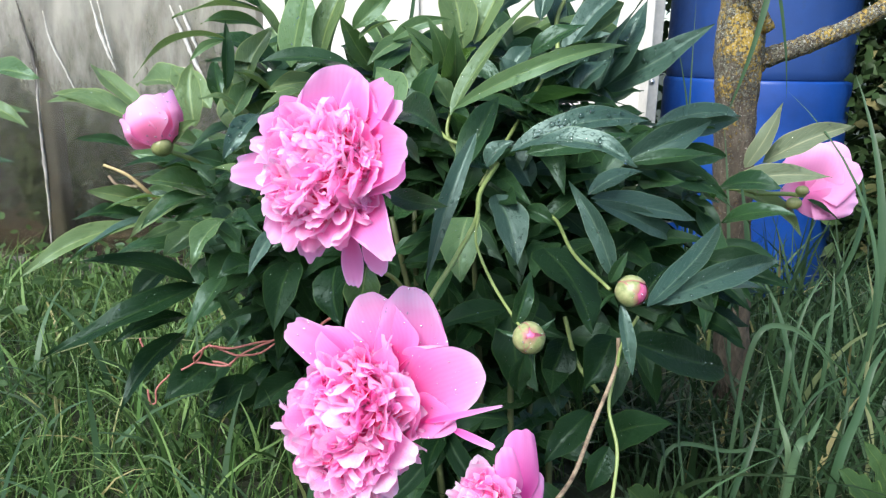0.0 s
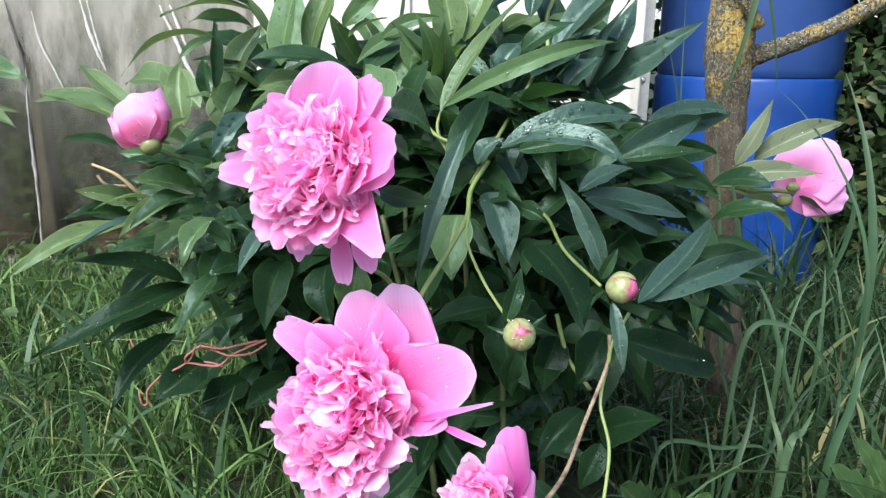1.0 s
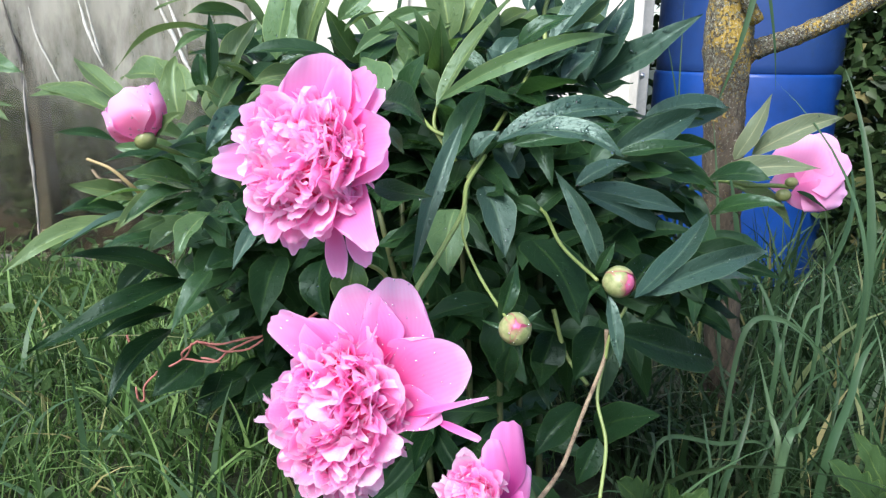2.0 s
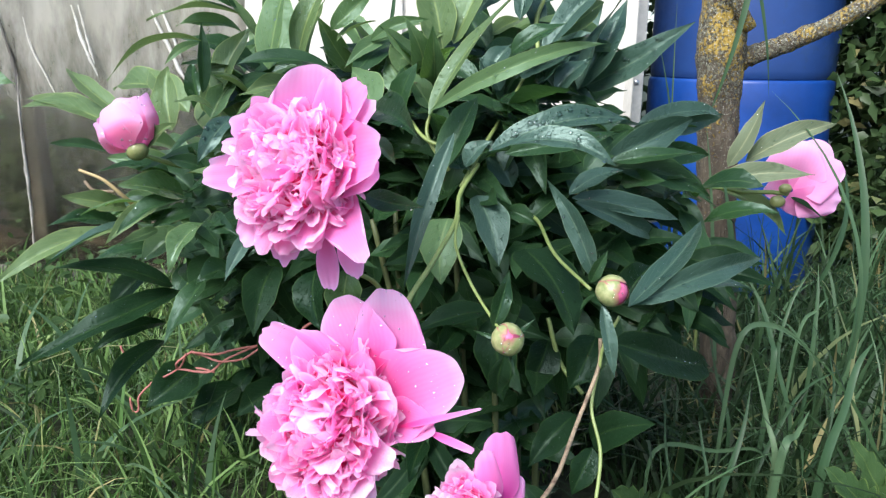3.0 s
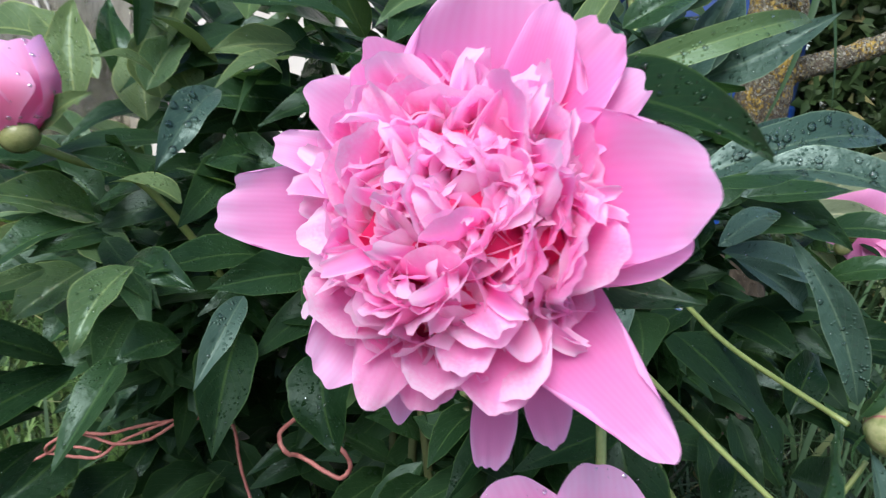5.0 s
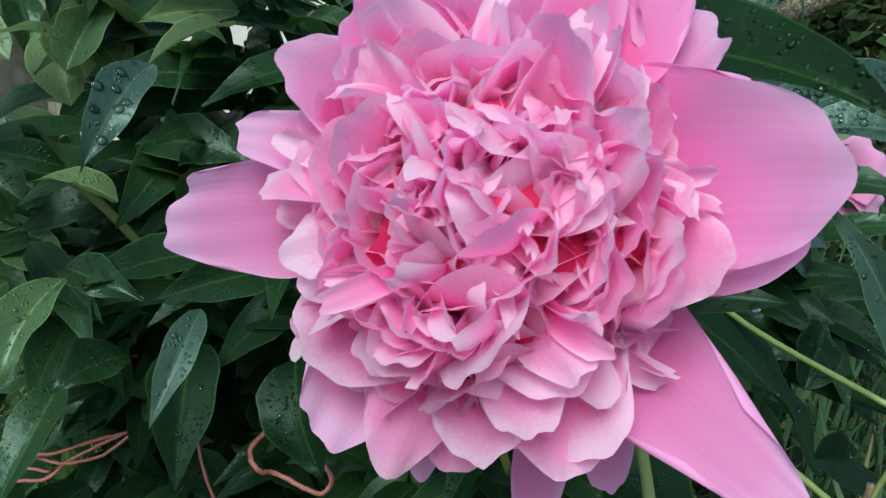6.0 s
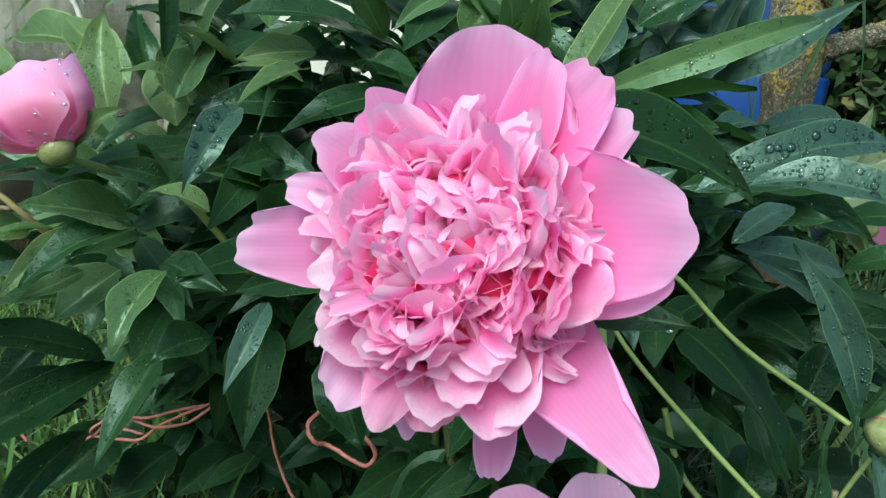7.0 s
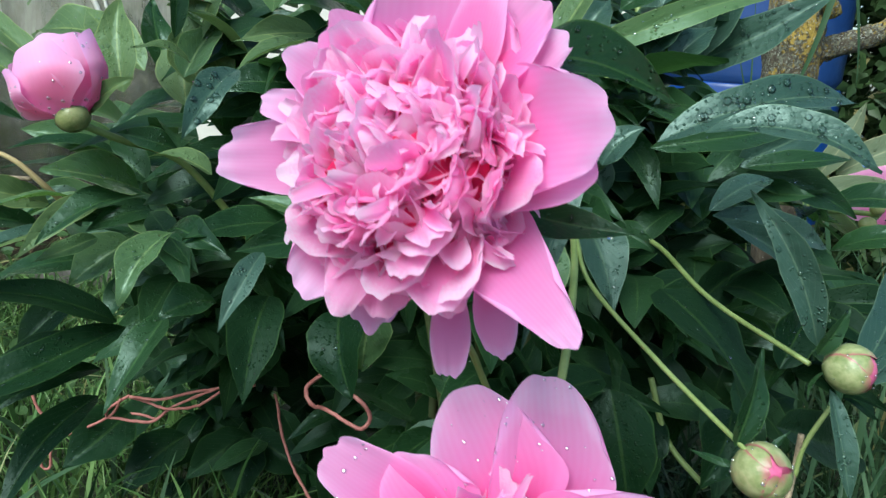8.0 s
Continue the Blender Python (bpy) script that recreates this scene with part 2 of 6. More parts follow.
def bark_material():
    m, ns, ls, b = material("bark_with_lichen")
    tc = ns.new("ShaderNodeTexCoord").outputs["Object"]
    mp = ns.new("ShaderNodeMapping")
    mp.inputs["Scale"].default_value = (1, 1, 0.35)
    ls.new(tc, mp.inputs[0])
    fib = noise_node(ns, ls, 60, 6, 0.65, mp.outputs[0])
    col = ramp(ns, ls, fib, [(0.3, (0.030, 0.024, 0.017)), (0.55, (0.085, 0.068, 0.045)), (0.75, (0.18, 0.155, 0.11))])
    sep = ns.new("ShaderNodeSeparateXYZ")
    ls.new(tc, sep.inputs[0])
    # lichen grows on the upper trunk and the branch, thins out lower down
    high = math_node(ns, ls, "MULTIPLY", math_node(ns, ls, "SUBTRACT", sep.outputs[2], 0.62), 0.45)
    high = math_node(ns, ls, "MAXIMUM", math_node(ns, ls, "MINIMUM", high, 0.10), -0.16)
    l1 = math_node(ns, ls, "ADD", noise_node(ns, ls, 150, 7, 0.75, tc), high)
    l2 = math_node(ns, ls, "ADD", noise_node(ns, ls, 190, 7, 0.75, tc), math_node(ns, ls, "MULTIPLY", high, 0.8))
    grey = math_node(ns, ls, "GREATER_THAN", l2, 0.575)
    col = mix(ns, ls, math_node(ns, ls, "MULTIPLY", grey, 0.7), col, (0.22, 0.23, 0.16))
    patchy = math_node(ns, ls, "MULTIPLY", math_node(ns, ls, "SUBTRACT", noise_node(ns, ls, 22, 3, 0.5, tc), 0.5), 0.55)
    yel = ramp(ns, ls, math_node(ns, ls, "ADD", l1, patchy), [(0.585, (0, 0, 0)), (0.66, (1, 1, 1))])
    col = mix(ns, ls, math_node(ns, ls, "MULTIPLY", yel, 0.85), col, (0.40, 0.27, 0.040))
    crust = math_node(ns, ls, "GREATER_THAN", math_node(ns, ls, "ADD", noise_node(ns, ls, 260, 3, 0.6, tc), math_node(ns, ls, "MULTIPLY", high, 0.5)), 0.66)
    col = mix(ns, ls, math_node(ns, ls, "MULTIPLY", crust, 0.8), col, (0.50, 0.50, 0.42))
    ls.new(col, b.inputs["Base Color"])
    b.inputs["Roughness"].default_value = 0.9
    h = math_node(ns, ls, "ADD", fib, math_node(ns, ls, "MULTIPLY", math_node(ns, ls, "MAXIMUM", grey, yel), 0.4))
    bump(ns, ls, h, 1.0, 0.012, b)
    return m


BARK = bark_material()


def film_material(name, thin, middle, thick, sky_paint=0.0):
    """Dusty clear sheet with beads of damp: part milky, part clear."""
    m, ns, ls, b = material(name)
    tc = ns.new("ShaderNodeTexCoord").outputs["Object"]
    mp = ns.new("ShaderNodeMapping")
    mp.inputs["Scale"].default_value = (1, 1, 0.3)
    ls.new(tc, mp.inputs[0])
    n1, n2 = noise_node(ns, ls, 2.5, 5, 0.6, mp.outputs[0]), noise_node(ns, ls, 22, 4, 0.6, mp.outputs[0])
    ls.new(ramp(ns, ls, n2, [(0.3, (0.44, 0.43, 0.36)), (0.7, (0.66, 0.65, 0.58))]), b.inputs["Base Color"])
    b.inputs["Roughness"].default_value = 0.28
    bump(ns, ls, n1, 0.25, 0.02, b)
    tr, mx = ns.new("ShaderNodeBsdfRefraction"), ns.new("ShaderNodeMixShader")
    tr.inputs["Color"].default_value, tr.inputs["Roughness"].default_value, tr.inputs["IOR"].default_value = (0.86, 0.84, 0.77, 1), 0.22, 1.2
    n3 = noise_node(ns, ls, 9, 6, 0.7, mp.outputs[0])
    f = math_node(ns, ls, "ADD", math_node(ns, ls, "MULTIPLY", n1, 0.5), math_node(ns, ls, "MULTIPLY", n3, 0.5))
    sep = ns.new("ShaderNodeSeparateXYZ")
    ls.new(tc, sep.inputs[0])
    # milkiness rises with height: sky brightness put into the upper sheet
    sky_lift = math_node(ns, ls, "MULTIPLY", math_node(ns, ls, "SUBTRACT", sep.outputs[2], 0.55), sky_paint)
    f = math_node(ns, ls, "ADD", f, math_node(ns, ls, "MAXIMUM", math_node(ns, ls, "MINIMUM", sky_lift, 0.15), -0.16))
    ls.new(ramp(ns, ls, f, [(0.36, (thin,) * 3), (0.52, (middle,) * 3), (0.68, (thick,) * 3)]), mx.inputs[0])
    ls.new(tr.outputs[0], mx.inputs[1])
    add_translucency(m, 0.45, (0.85, 0.83, 0.77))
    mx2 = [n for n in ns if n.bl_idname == "ShaderNodeMixShader" and n != mx][0]
    ls.new(mx2.outputs[0], mx.inputs[2])
    ls.new(mx.outputs[0], ns["Material Output"].inputs[0])
    return m


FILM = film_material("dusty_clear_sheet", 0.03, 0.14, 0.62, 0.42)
MILKY = film_material("milky_sheet", 0.35, 0.6, 0.85)


def grass_material(name, a, b2, c):
    m, ns, ls, b = material(name)
    isl = ns.new("ShaderNodeNewGeometry").outputs["Random Per Island"]
    rand = ns.new("ShaderNodeObjectInfo").outputs["Random"]
    r = math_node(ns, ls, "FRACT", math_node(ns, ls, "ADD", rand, isl))
    col = ramp(ns, ls, r, [(0.0, a), (0.5, b2), (0.93, c), (1.0, (0.32, 0.28, 0.12))])
    n = noise_node(ns, ls, 30, 3)
    col = mix(ns, ls, math_node(ns, ls, "MULTIPLY", n, 0.25), col, (0.12, 0.18, 0.06))
    ls.new(col, b.inputs["Base Color"])
    b.inputs["Roughness"].default_value = 0.45
    b.inputs["Specular IOR Level"].default_value = 0.3
    add_translucency(m, 0.25, col)
    return m


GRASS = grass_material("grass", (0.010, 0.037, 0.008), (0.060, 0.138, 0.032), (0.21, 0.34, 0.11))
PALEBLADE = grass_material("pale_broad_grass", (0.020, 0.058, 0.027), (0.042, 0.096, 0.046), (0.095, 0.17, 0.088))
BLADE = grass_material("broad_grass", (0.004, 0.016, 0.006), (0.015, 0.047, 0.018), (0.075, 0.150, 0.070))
SHRUBLEAF = grass_material("shrub_leaf", (0.018, 0.042, 0.014), (0.03, 0.062, 0.02), (0.05, 0.09, 0.03))



def water_material(name, mirror, rough):
    """Clear drops: the surface below shows through, the rim or a share of the drop mirrors the sky."""
    m, ns, ls, b = material(name)
    clear, shine, mx = ns.new("ShaderNodeBsdfTransparent"), ns.new("ShaderNodeBsdfGlossy"), ns.new("ShaderNodeMixShader")
    clear.inputs[0].default_value = (0.93, 0.96, 0.96, 1)
    shine.inputs["Color"].default_value, shine.inputs["Roughness"].default_value = (1, 1, 1, 1), rough
    if mirror > 1:
        fres = ns.new("ShaderNodeFresnel")
        fres.inputs["IOR"].default_value = mirror
        ls.new(fres.outputs[0], mx.inputs[0])
    else:
        mx.inputs[0].default_value = mirror
    ls.new(clear.outputs[0], mx.inputs[1])
    ls.new(shine.outputs[0], mx.inputs[2])
    ls.new(mx.outputs[0], ns["Material Output"].inputs[0])
    ns.remove(b)
    return m


WATER = water_material("water_drop", 1.42, 0.05)
FULLDROP = water_material("full_water_drop", 0.42, 0.12)

# ---- building helpers ----
PLACED = {}


def thing(name, at, label, category, group="", kind=""):
    """An empty at a thing's base, to carry its parts."""
    ob = new(name)
    ob.matrix_basis = Matrix.Translation(at)
    ob.empty_display_size = 0.05
    PLACED[ob] = Matrix.Translation(at)
    return tagged(ob, label, category, group, kind)


def put(name, mesh, mat, parent=None, m=None, label=""):
    """Links a mesh as one object at the world pose m, under parent."""
    ob = new(name, mesh)
    m = m or Matrix.Identity(4)
    if mat and not mesh.materials:
        mesh.materials.append(mat)
    if parent:
        ob.parent = parent
        ob.matrix_parent_inverse = PLACED[parent].inverted()
    ob.matrix_basis = m
    PLACED[ob] = m
    if label:
        ob["label"] = label
    return ob


def mesh_of(name, verts, faces, uvs=None, smooth=True):
    me = bpy.data.meshes.new(name)
    me.from_pydata([tuple(v) for v in verts], [], faces)
    if uvs is not None:
        layer = me.uv_layers.new(name="UVMap")
        idx = np.empty(len(me.loops), dtype=np.int32)
        me.loops.foreach_get("vertex_index", idx)
        layer.data.foreach_set("uv", np.asarray(uvs, dtype=np.float32)[idx].ravel())
    if smooth:
        me.polygons.foreach_set("use_smooth", [True] * len(me.polygons))
    me.update()
    return me


def part(name, bm, mat, parent, label="", m=None):
    me = bpy.data.meshes.new(name)
    bm.to_mesh(me)
    bm.free()
    me.polygons.foreach_set("use_smooth", [True] * len(me.polygons))
    return put(name, me, mat, parent, m, label)


def frame_between(base, tip, hint, turn=0.0):
    """Local y runs from base to tip, z as near to hint as it can, turned about y."""
    base, tip = Vector(base), Vector(tip)
    y = tip - base
    length = y.length
    y.normalize()
    z = Vector(hint) - y * y.dot(Vector(hint))
    if z.length < 1e-4:
        z = y.orthogonal()
    z.normalize()
    x = y.cross(z)
    m = Matrix((x, y, z)).transposed().to_4x4()
    return Matrix.Translation(base) @ m @ Matrix.Rotation(radians(turn), 4, "Y"), length


def leaf_profile(v, fat=0.0):
    """Half-width along a leaflet: widest before the middle, drawn out to a fine tip."""
    s = max(math.sin(math.pi * min(1, v ** (0.86 - 0.12 * fat))), 0.0)
    return s ** (0.8 - 0.3 * fat if v < 0.4 else 1.12 - 0.3 * fat) * (1 - 0.10 * v) * 1.06 + 0.02 * (1 - v)


def leaf_point(u, v, length, width, arch, fold, sway, fat, wave, seed):
    w = leaf_profile(v, fat) * width / 2
    ripple = wave * width * abs(u) * math.sin(v * 11 + seed * 3 + (1.3 if u > 0 else 0)) * v
    twist = 0.38 * math.sin(seed * 5) * u * w * 2 * v
    nick = 1 - 0.03 * abs(u) * noise.noise((v * 14, seed, u))
    wig = 1 + 0.05 * math.sin(v * 17 + seed * 7 + 2 * u)
    nick *= wig
    return Vector((sway * length * math.sin(math.pi * v) + u * w * (1 - 0.12 * abs(u)) * nick, v * length,
                   arch * length * 4 * v * (1 - v) + fold * abs(u) ** 0.8 * w + ripple + twist))


def leaf_mesh(*shape, rows=16, cols=8):
    verts, uvs, faces = [], [], []
    for i in range(rows + 1):
        for j in range(cols + 1):
            u, v = 2 * j / cols - 1, i / rows
            verts.append(leaf_point(u, v, *shape))
            uvs.append(((u + 1) / 2, v))
    for i in range(rows):
        for j in range(cols):
            a = i * (cols + 1) + j
            faces.append((a, a + 1, a + cols + 2, a + cols + 1))
    return mesh_of("leaf", verts, faces, uvs)


def bead_mesh(spots):
    """Flattened beads of water: spots of (place, normal, radius)."""
    verts, faces = [], []
    for p, n, r in spots:
        x = n.orthogonal().normalized()
        y = n.cross(x)
        a, k = len(verts), 8
        for h, q in ((-0.15, 1.0), (0.28, 0.88), (0.5, 0.5)):
            verts += [p + n * (h * r) + (x * math.cos(6.2832 * i / k) + y * math.sin(6.2832 * i / k)) * r * q for i in range(k)]
        verts.append(p + n * (0.58 * r))
        for row in range(2):
            faces += [(a + row * k + i, a + row * k + (i + 1) % k, a + (row + 1) * k + (i + 1) % k, a + (row + 1) * k + i) for i in range(k)]
        faces += [(a + 2 * k + i, a + 2 * k + (i + 1) % k, a + 3 * k) for i in range(k)]
        faces.append(tuple(a + i for i in reversed(range(k))))
    return mesh_of("dew", verts, faces)


def petal_mesh(length, width, cup, arch, curl, ruffle, notch, seed, rows=10, cols=8, shape=0.8, round_end=0.45, point=0.0, late=2.0):
    """A petal with a narrow foot and a broad rounded end with an uneven rim; curl bends it towards its face."""
    rnd = random.Random(seed)
    ph = [rnd.uniform(0, 6.28) for _ in range(8)]
    verts, uvs, faces = [], [], []
    cy, cz = [0.0], [0.0]
    for i in range(rows):
        a = curl * ((i + 0.5) / rows) ** late
        cy.append(cy[-1] + math.cos(a) / rows)
        cz.append(cz[-1] + math.sin(a) / rows)
    for i in range(rows + 1):
        v = i / rows
        w = 0.16 + 0.84 * math.sin(math.pi / 2 * min(1.0, v / shape)) ** 1.2 - 0.18 * max(0.0, (v - shape) / (1.001 - shape)) ** 2
        w *= width / 2 * (1 - point * v ** 1.6)
        ang = curl * v ** late
        for j in range(cols + 1):
            u = 2 * j / cols - 1
            rim = v ** 4
            edge = notch * (0.30 * math.sin(u * 4.1 + ph[0]) + 0.22 * math.sin(u * 7.7 + ph[1]) + 0.08 * math.sin(u * 13 + ph[6]) - 0.55 * math.exp(-(u - math.sin(ph[4]) * 0.5) ** 2 / 0.03))
            drop = round_end * (1 - math.sqrt(max(0.0, 1 - u * u))) * v
            dy = length * (edge * rim * 0.16 - drop * width / max(length, width))
            z = cup * w * u * u * (0.35 + 0.65 * v) + arch * length * 4 * v * (1 - v)
            z += ruffle * width * v * v * (0.5 * math.sin(u * 5 + ph[2]) * (0.3 + abs(u)) + 0.3 * math.sin(u * 11 + v * 4 + ph[3]) * v * v + 0.5 * abs(u) * math.sin(v * 8 + ph[5] + u))
            y = cy[i] * length + dy * math.cos(ang) - z * math.sin(ang)
            zz = cz[i] * length + dy * math.sin(ang) + z * math.cos(ang)
            verts.append((u * w, y, zz))
            uvs.append(((u + 1) / 2, v))
    for i in range(rows):
        for j in range(cols):
            a = i * (cols + 1) + j
            faces.append((a, a + 1, a + cols + 2, a + cols + 1))
    return mesh_of("petal", verts, faces, uvs)


INNER = [petal_mesh(1.0, 0.36 + 0.05 * (k % 6), 0.35 + 0.18 * (k % 3), 0.05, (1.0, 0.6, 1.5, -0.4, 1.9, 0.8, 1.3, 2.3)[k % 8], 0.05 + 0.03 * (k % 4), 0.04 + 0.08 * (k % 4), 40 + k,
                    rows=14, cols=14, shape=0.72 + 0.04 * (k % 4), round_end=0.60 + 0.10 * (k % 3), late=2.4) for k in range(24)]
BROAD = [petal_mesh(1.0, 0.62 + 0.08 * (k % 3), 0.45, 0.06, (1.0, 1.6, 0.6, 2.0)[k % 4], 0.05, 0.08 + 0.07 * (k % 3), 70 + k,
                    rows=16, cols=16, shape=0.70, round_end=0.6, late=2.0) for k in range(8)]
FRILL = [petal_mesh(1.0, 0.11 + 0.03 * (k % 4), 0.7, 0.03, (0.9, -0.7, 1.3, 0.4, -1.2)[k % 5], 0.16, 0.35, 90 + k, rows=10, cols=6, shape=0.78, round_end=0.55, late=2.6) for k in range(10)]
for me in INNER + BROAD:
    me.materials.append(PETAL)


def tube(path, radii, sides=8, wobble=0.0, seed=0, closed_ends=True):
    """A bent tapered stem through the points of path."""
    rnd = random.Random(seed)
    bm = bmesh.new()
    pts = [Vector(p) for p in path]
    rings = []
    ref = None
    for i, p in enumerate(pts):
        d = (pts[min(i + 1, len(pts) - 1)] - pts[max(i - 1, 0)]).normalized()
        a = d.orthogonal() if ref is None else (ref - d * ref.dot(d))
        a.normalize()
        ref = a
        b = d.cross(a)
        r = radii[i] if isinstance(radii, (list, tuple)) else radii
        rings.append([bm.verts.new(p + (a * math.cos(6.2832 * k / sides) + b * math.sin(6.2832 * k / sides)) * r * (1 + wobble * rnd.uniform(-1, 1))) for k in range(sides)])
    for q, s in zip(rings, rings[1:]):
        for k in range(sides):
            bm.faces.new((q[k], q[(k + 1) % sides], s[(k + 1) % sides], s[k]))
    if closed_ends:
        bm.faces.new(rings[0][::-1])
        bm.faces.new(rings[-1])
    return bm


def curve_points(ends, n=10):
    """A smooth line through a few points (Catmull-Rom)."""
    p = [Vector(e) for e in ends]
    p = [p[0] * 2 - p[1]] + p + [p[-1] * 2 - p[-2]]
    out = []
    for i in range(1, len(p) - 2):
        for k in range(n):
            t = k / n
            out.append(0.5 * (2 * p[i] + (p[i + 1] - p[i - 1]) * t + (2 * p[i - 1] - 5 * p[i] + 4 * p[i + 1] - p[i + 2]) * t * t
                              + (3 * p[i] - p[i - 1] - 3 * p[i + 1] + p[i + 2]) * t ** 3))
    out.append(p[-2])
    return out


def taper(n, a, b):
    return [a + (b - a) * i / (n - 1) for i in range(n)]


# ---- the ground ----
def ground_mesh():
    n, verts, faces = 60, [], []
    edges = [math.copysign(abs(k / (n / 2) - 1) ** 3.2 * 120, k / (n / 2) - 1) for k in range(n + 1)]
    for y in edges:
        for x in edges:
            yy = y + 1.2
            h = 0.015 * noise.noise((x * 4, yy * 4, 0)) + 0.008 * noise.noise((x * 15, yy * 15, 3)) if abs(x) < 4 and abs(yy) < 4 else 0.0
            verts.append((x, yy, h))
    for i in range(n):
        for j in range(n):
            a = i * (n + 1) + j
            faces.append((a, a + 1, a + n + 2, a + n + 1))
    return mesh_of("ground", verts, faces)


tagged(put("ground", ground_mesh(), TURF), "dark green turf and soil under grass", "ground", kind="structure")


# ---- greenhouse, barrel, tree, shrub ----
def box_bm(x0, x1, y0, y1, z0, z1, bevel=0.003):
    bm = bmesh.new()
    bmesh.ops.create_cube(bm, size=1)
    for v in bm.verts:
        v.co = Vector(((x0 + x1) / 2 + v.co.x * (x1 - x0), (y0 + y1) / 2 + v.co.y * (y1 - y0), (z0 + z1) / 2 + v.co.z * (z1 - z0)))
    if bevel:
        bmesh.ops.bevel(bm, geom=bm.edges[:], offset=bevel, segments=2, affect="EDGES", profile=0.6)
    return bm


def sheet_wall(x0, x1, y, z0, z1, crumple, seed):
    """A sheet with soft waves and slanting creases, 4 mm thick."""
    nx, nz, verts, faces = 90, 60, [], []
    for side in (0, 0.004):
        for i in range(nz + 1):
            for j in range(nx + 1):
                x, z = x0 + (x1 - x0) * j / nx, z0 + (z1 - z0) * i / nz
                a = noise.noise((x * 2.2 + seed, z * 0.9, seed)) * 0.03
                c = 1 - abs(noise.noise((x * 5 - z * 1.1 + seed, z * 0.5, 7.3 + seed)))
                verts.append((x, y + side + crumple * (a + 0.02 * c ** 6), z))
    k = (nx + 1) * (nz + 1)
    for i in range(nz):
        for j in range(nx):
            a = i * (nx + 1) + j
            faces.append((a, a + 1, a + nx + 2, a + nx + 1))
            faces.append((k + a, k + a + nx + 1, k + a + nx + 2, k + a + 1))
    return mesh_of("sheet", verts, faces)


house = thing("greenhouse", (-1.0, 2.4, 0), "greenhouse of dusty clear sheet and white panels", "greenhouse")
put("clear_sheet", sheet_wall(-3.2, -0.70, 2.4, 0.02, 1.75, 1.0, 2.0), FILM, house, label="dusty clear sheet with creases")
put("white_sheet", sheet_wall(-0.68, -0.205, 2.405, 0.02, 1.75, 0.12, 5.0), WHITE, house, label="bright white panel")
put("white_sheet", sheet_wall(-0.195, 0.47, 2.405, 0.02, 1.75, 0.12, 9.0), WHITE, house, label="bright white panel")
part("corner_post", box_bm(0.468, 0.552, 2.390, 2.462, 0.0, 1.75, 0.006), FRAME, house, "white painted metal corner post")
part("joint_strip", box_bm(-0.212, -0.188, 2.392, 2.402, 0.02, 1.75, 0.003), FRAME, house)
part("bottom_rail", box_bm(-3.2, 0.465, 2.410, 2.462, 0.0, 0.06, 0.005), POST, house)
part("inner_post", box_bm(-1.485, -1.43, 2.462, 2.53, 0.0, 1.75, 0.01), POST, house, "weathered grey wooden post")
part("inner_post", box_bm(-0.74, -0.66, 2.462, 2.53, 0.0, 1.75, 0.01), FRAME, house, "pale painted post")
put("back_sheet", sheet_wall(-3.2, 0.5, 4.6, 0.02, 1.75, 1.0, 12.0), MILKY, house)
# roof is out of view, added to pass soft light inside
part("roof_sheet", box_bm(-3.2, 0.55, 2.4, 4.6, 1.76, 1.765, 0), MILKY, house)
part("end_sheet", box_bm(0.494, 0.500, 2.27, 4.6, 0.02, 1.75, 0), FRAME, house)
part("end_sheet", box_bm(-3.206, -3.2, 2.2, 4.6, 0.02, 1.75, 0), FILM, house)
part("soil_bed", box_bm(-3.1, 0.4, 2.56, 4.5, 0.0, 0.12, 0.02), SOIL, house)
for z in (0.32, 0.70, 1.08, 1.46):
    bm = bmesh.new()
    bmesh.ops.create_uvsphere(bm, u_segments=12, v_segments=8, radius=0.009)
    bmesh.ops.scale(bm, vec=(1, 0.6, 1), verts=bm.verts)
    part("rivet", bm, RIVET, house, m=Matrix.Translation((0.530, 2.388, z)))


def crease(points, r, mat):
    """A fold with its glint painted white, a line of dirt or the batten."""
    pts = curve_points(points, 7)
    return part("crease", tube(pts, [r * (0.25 + 0.75 * math.sin(math.pi * (i + 0.5) / len(pts))) for i in range(len(pts))], 6, 0.5, len(PLACED)), mat, house)


crease([(-1.223, 2.385, 0.914), (-1.200, 2.385, 0.812), (-1.180, 2.385, 0.752), (-1.160, 2.385, 0.700)], 0.0060, FRAME)
crease([(-1.201, 2.385, 0.914), (-1.179, 2.385, 0.795), (-1.166, 2.385, 0.735)], 0.0040, FRAME)
crease([(-0.969, 2.385, 0.901), (-0.935, 2.385, 0.817), (-0.899, 2.385, 0.731), (-0.871, 2.385, 0.679)], 0.0070, FRAME)
crease([(-0.937, 2.385, 0.901), (-0.903, 2.385, 0.809), (-0.885, 2.385, 0.758)], 0.0050, FRAME)
crease([(-1.466, 2.385, 0.911), (-1.448, 2.385, 0.808), (-1.430, 2.385, 0.721), (-1.434, 2.385, 0.596)], 0.0050, POST)
crease([(-1.383, 2.385, 0.878), (-1.366, 2.385, 0.783), (-1.325, 2.385, 0.688), (-1.292, 2.385, 0.608)], 0.0030, FRAME)
crease([(-1.425, 2.385, 0.703), (-1.434, 2.385, 0.504), (-1.433, 2.385, 0.316), (-1.442, 2.385, 0.101)], 0.0060, BATTEN)


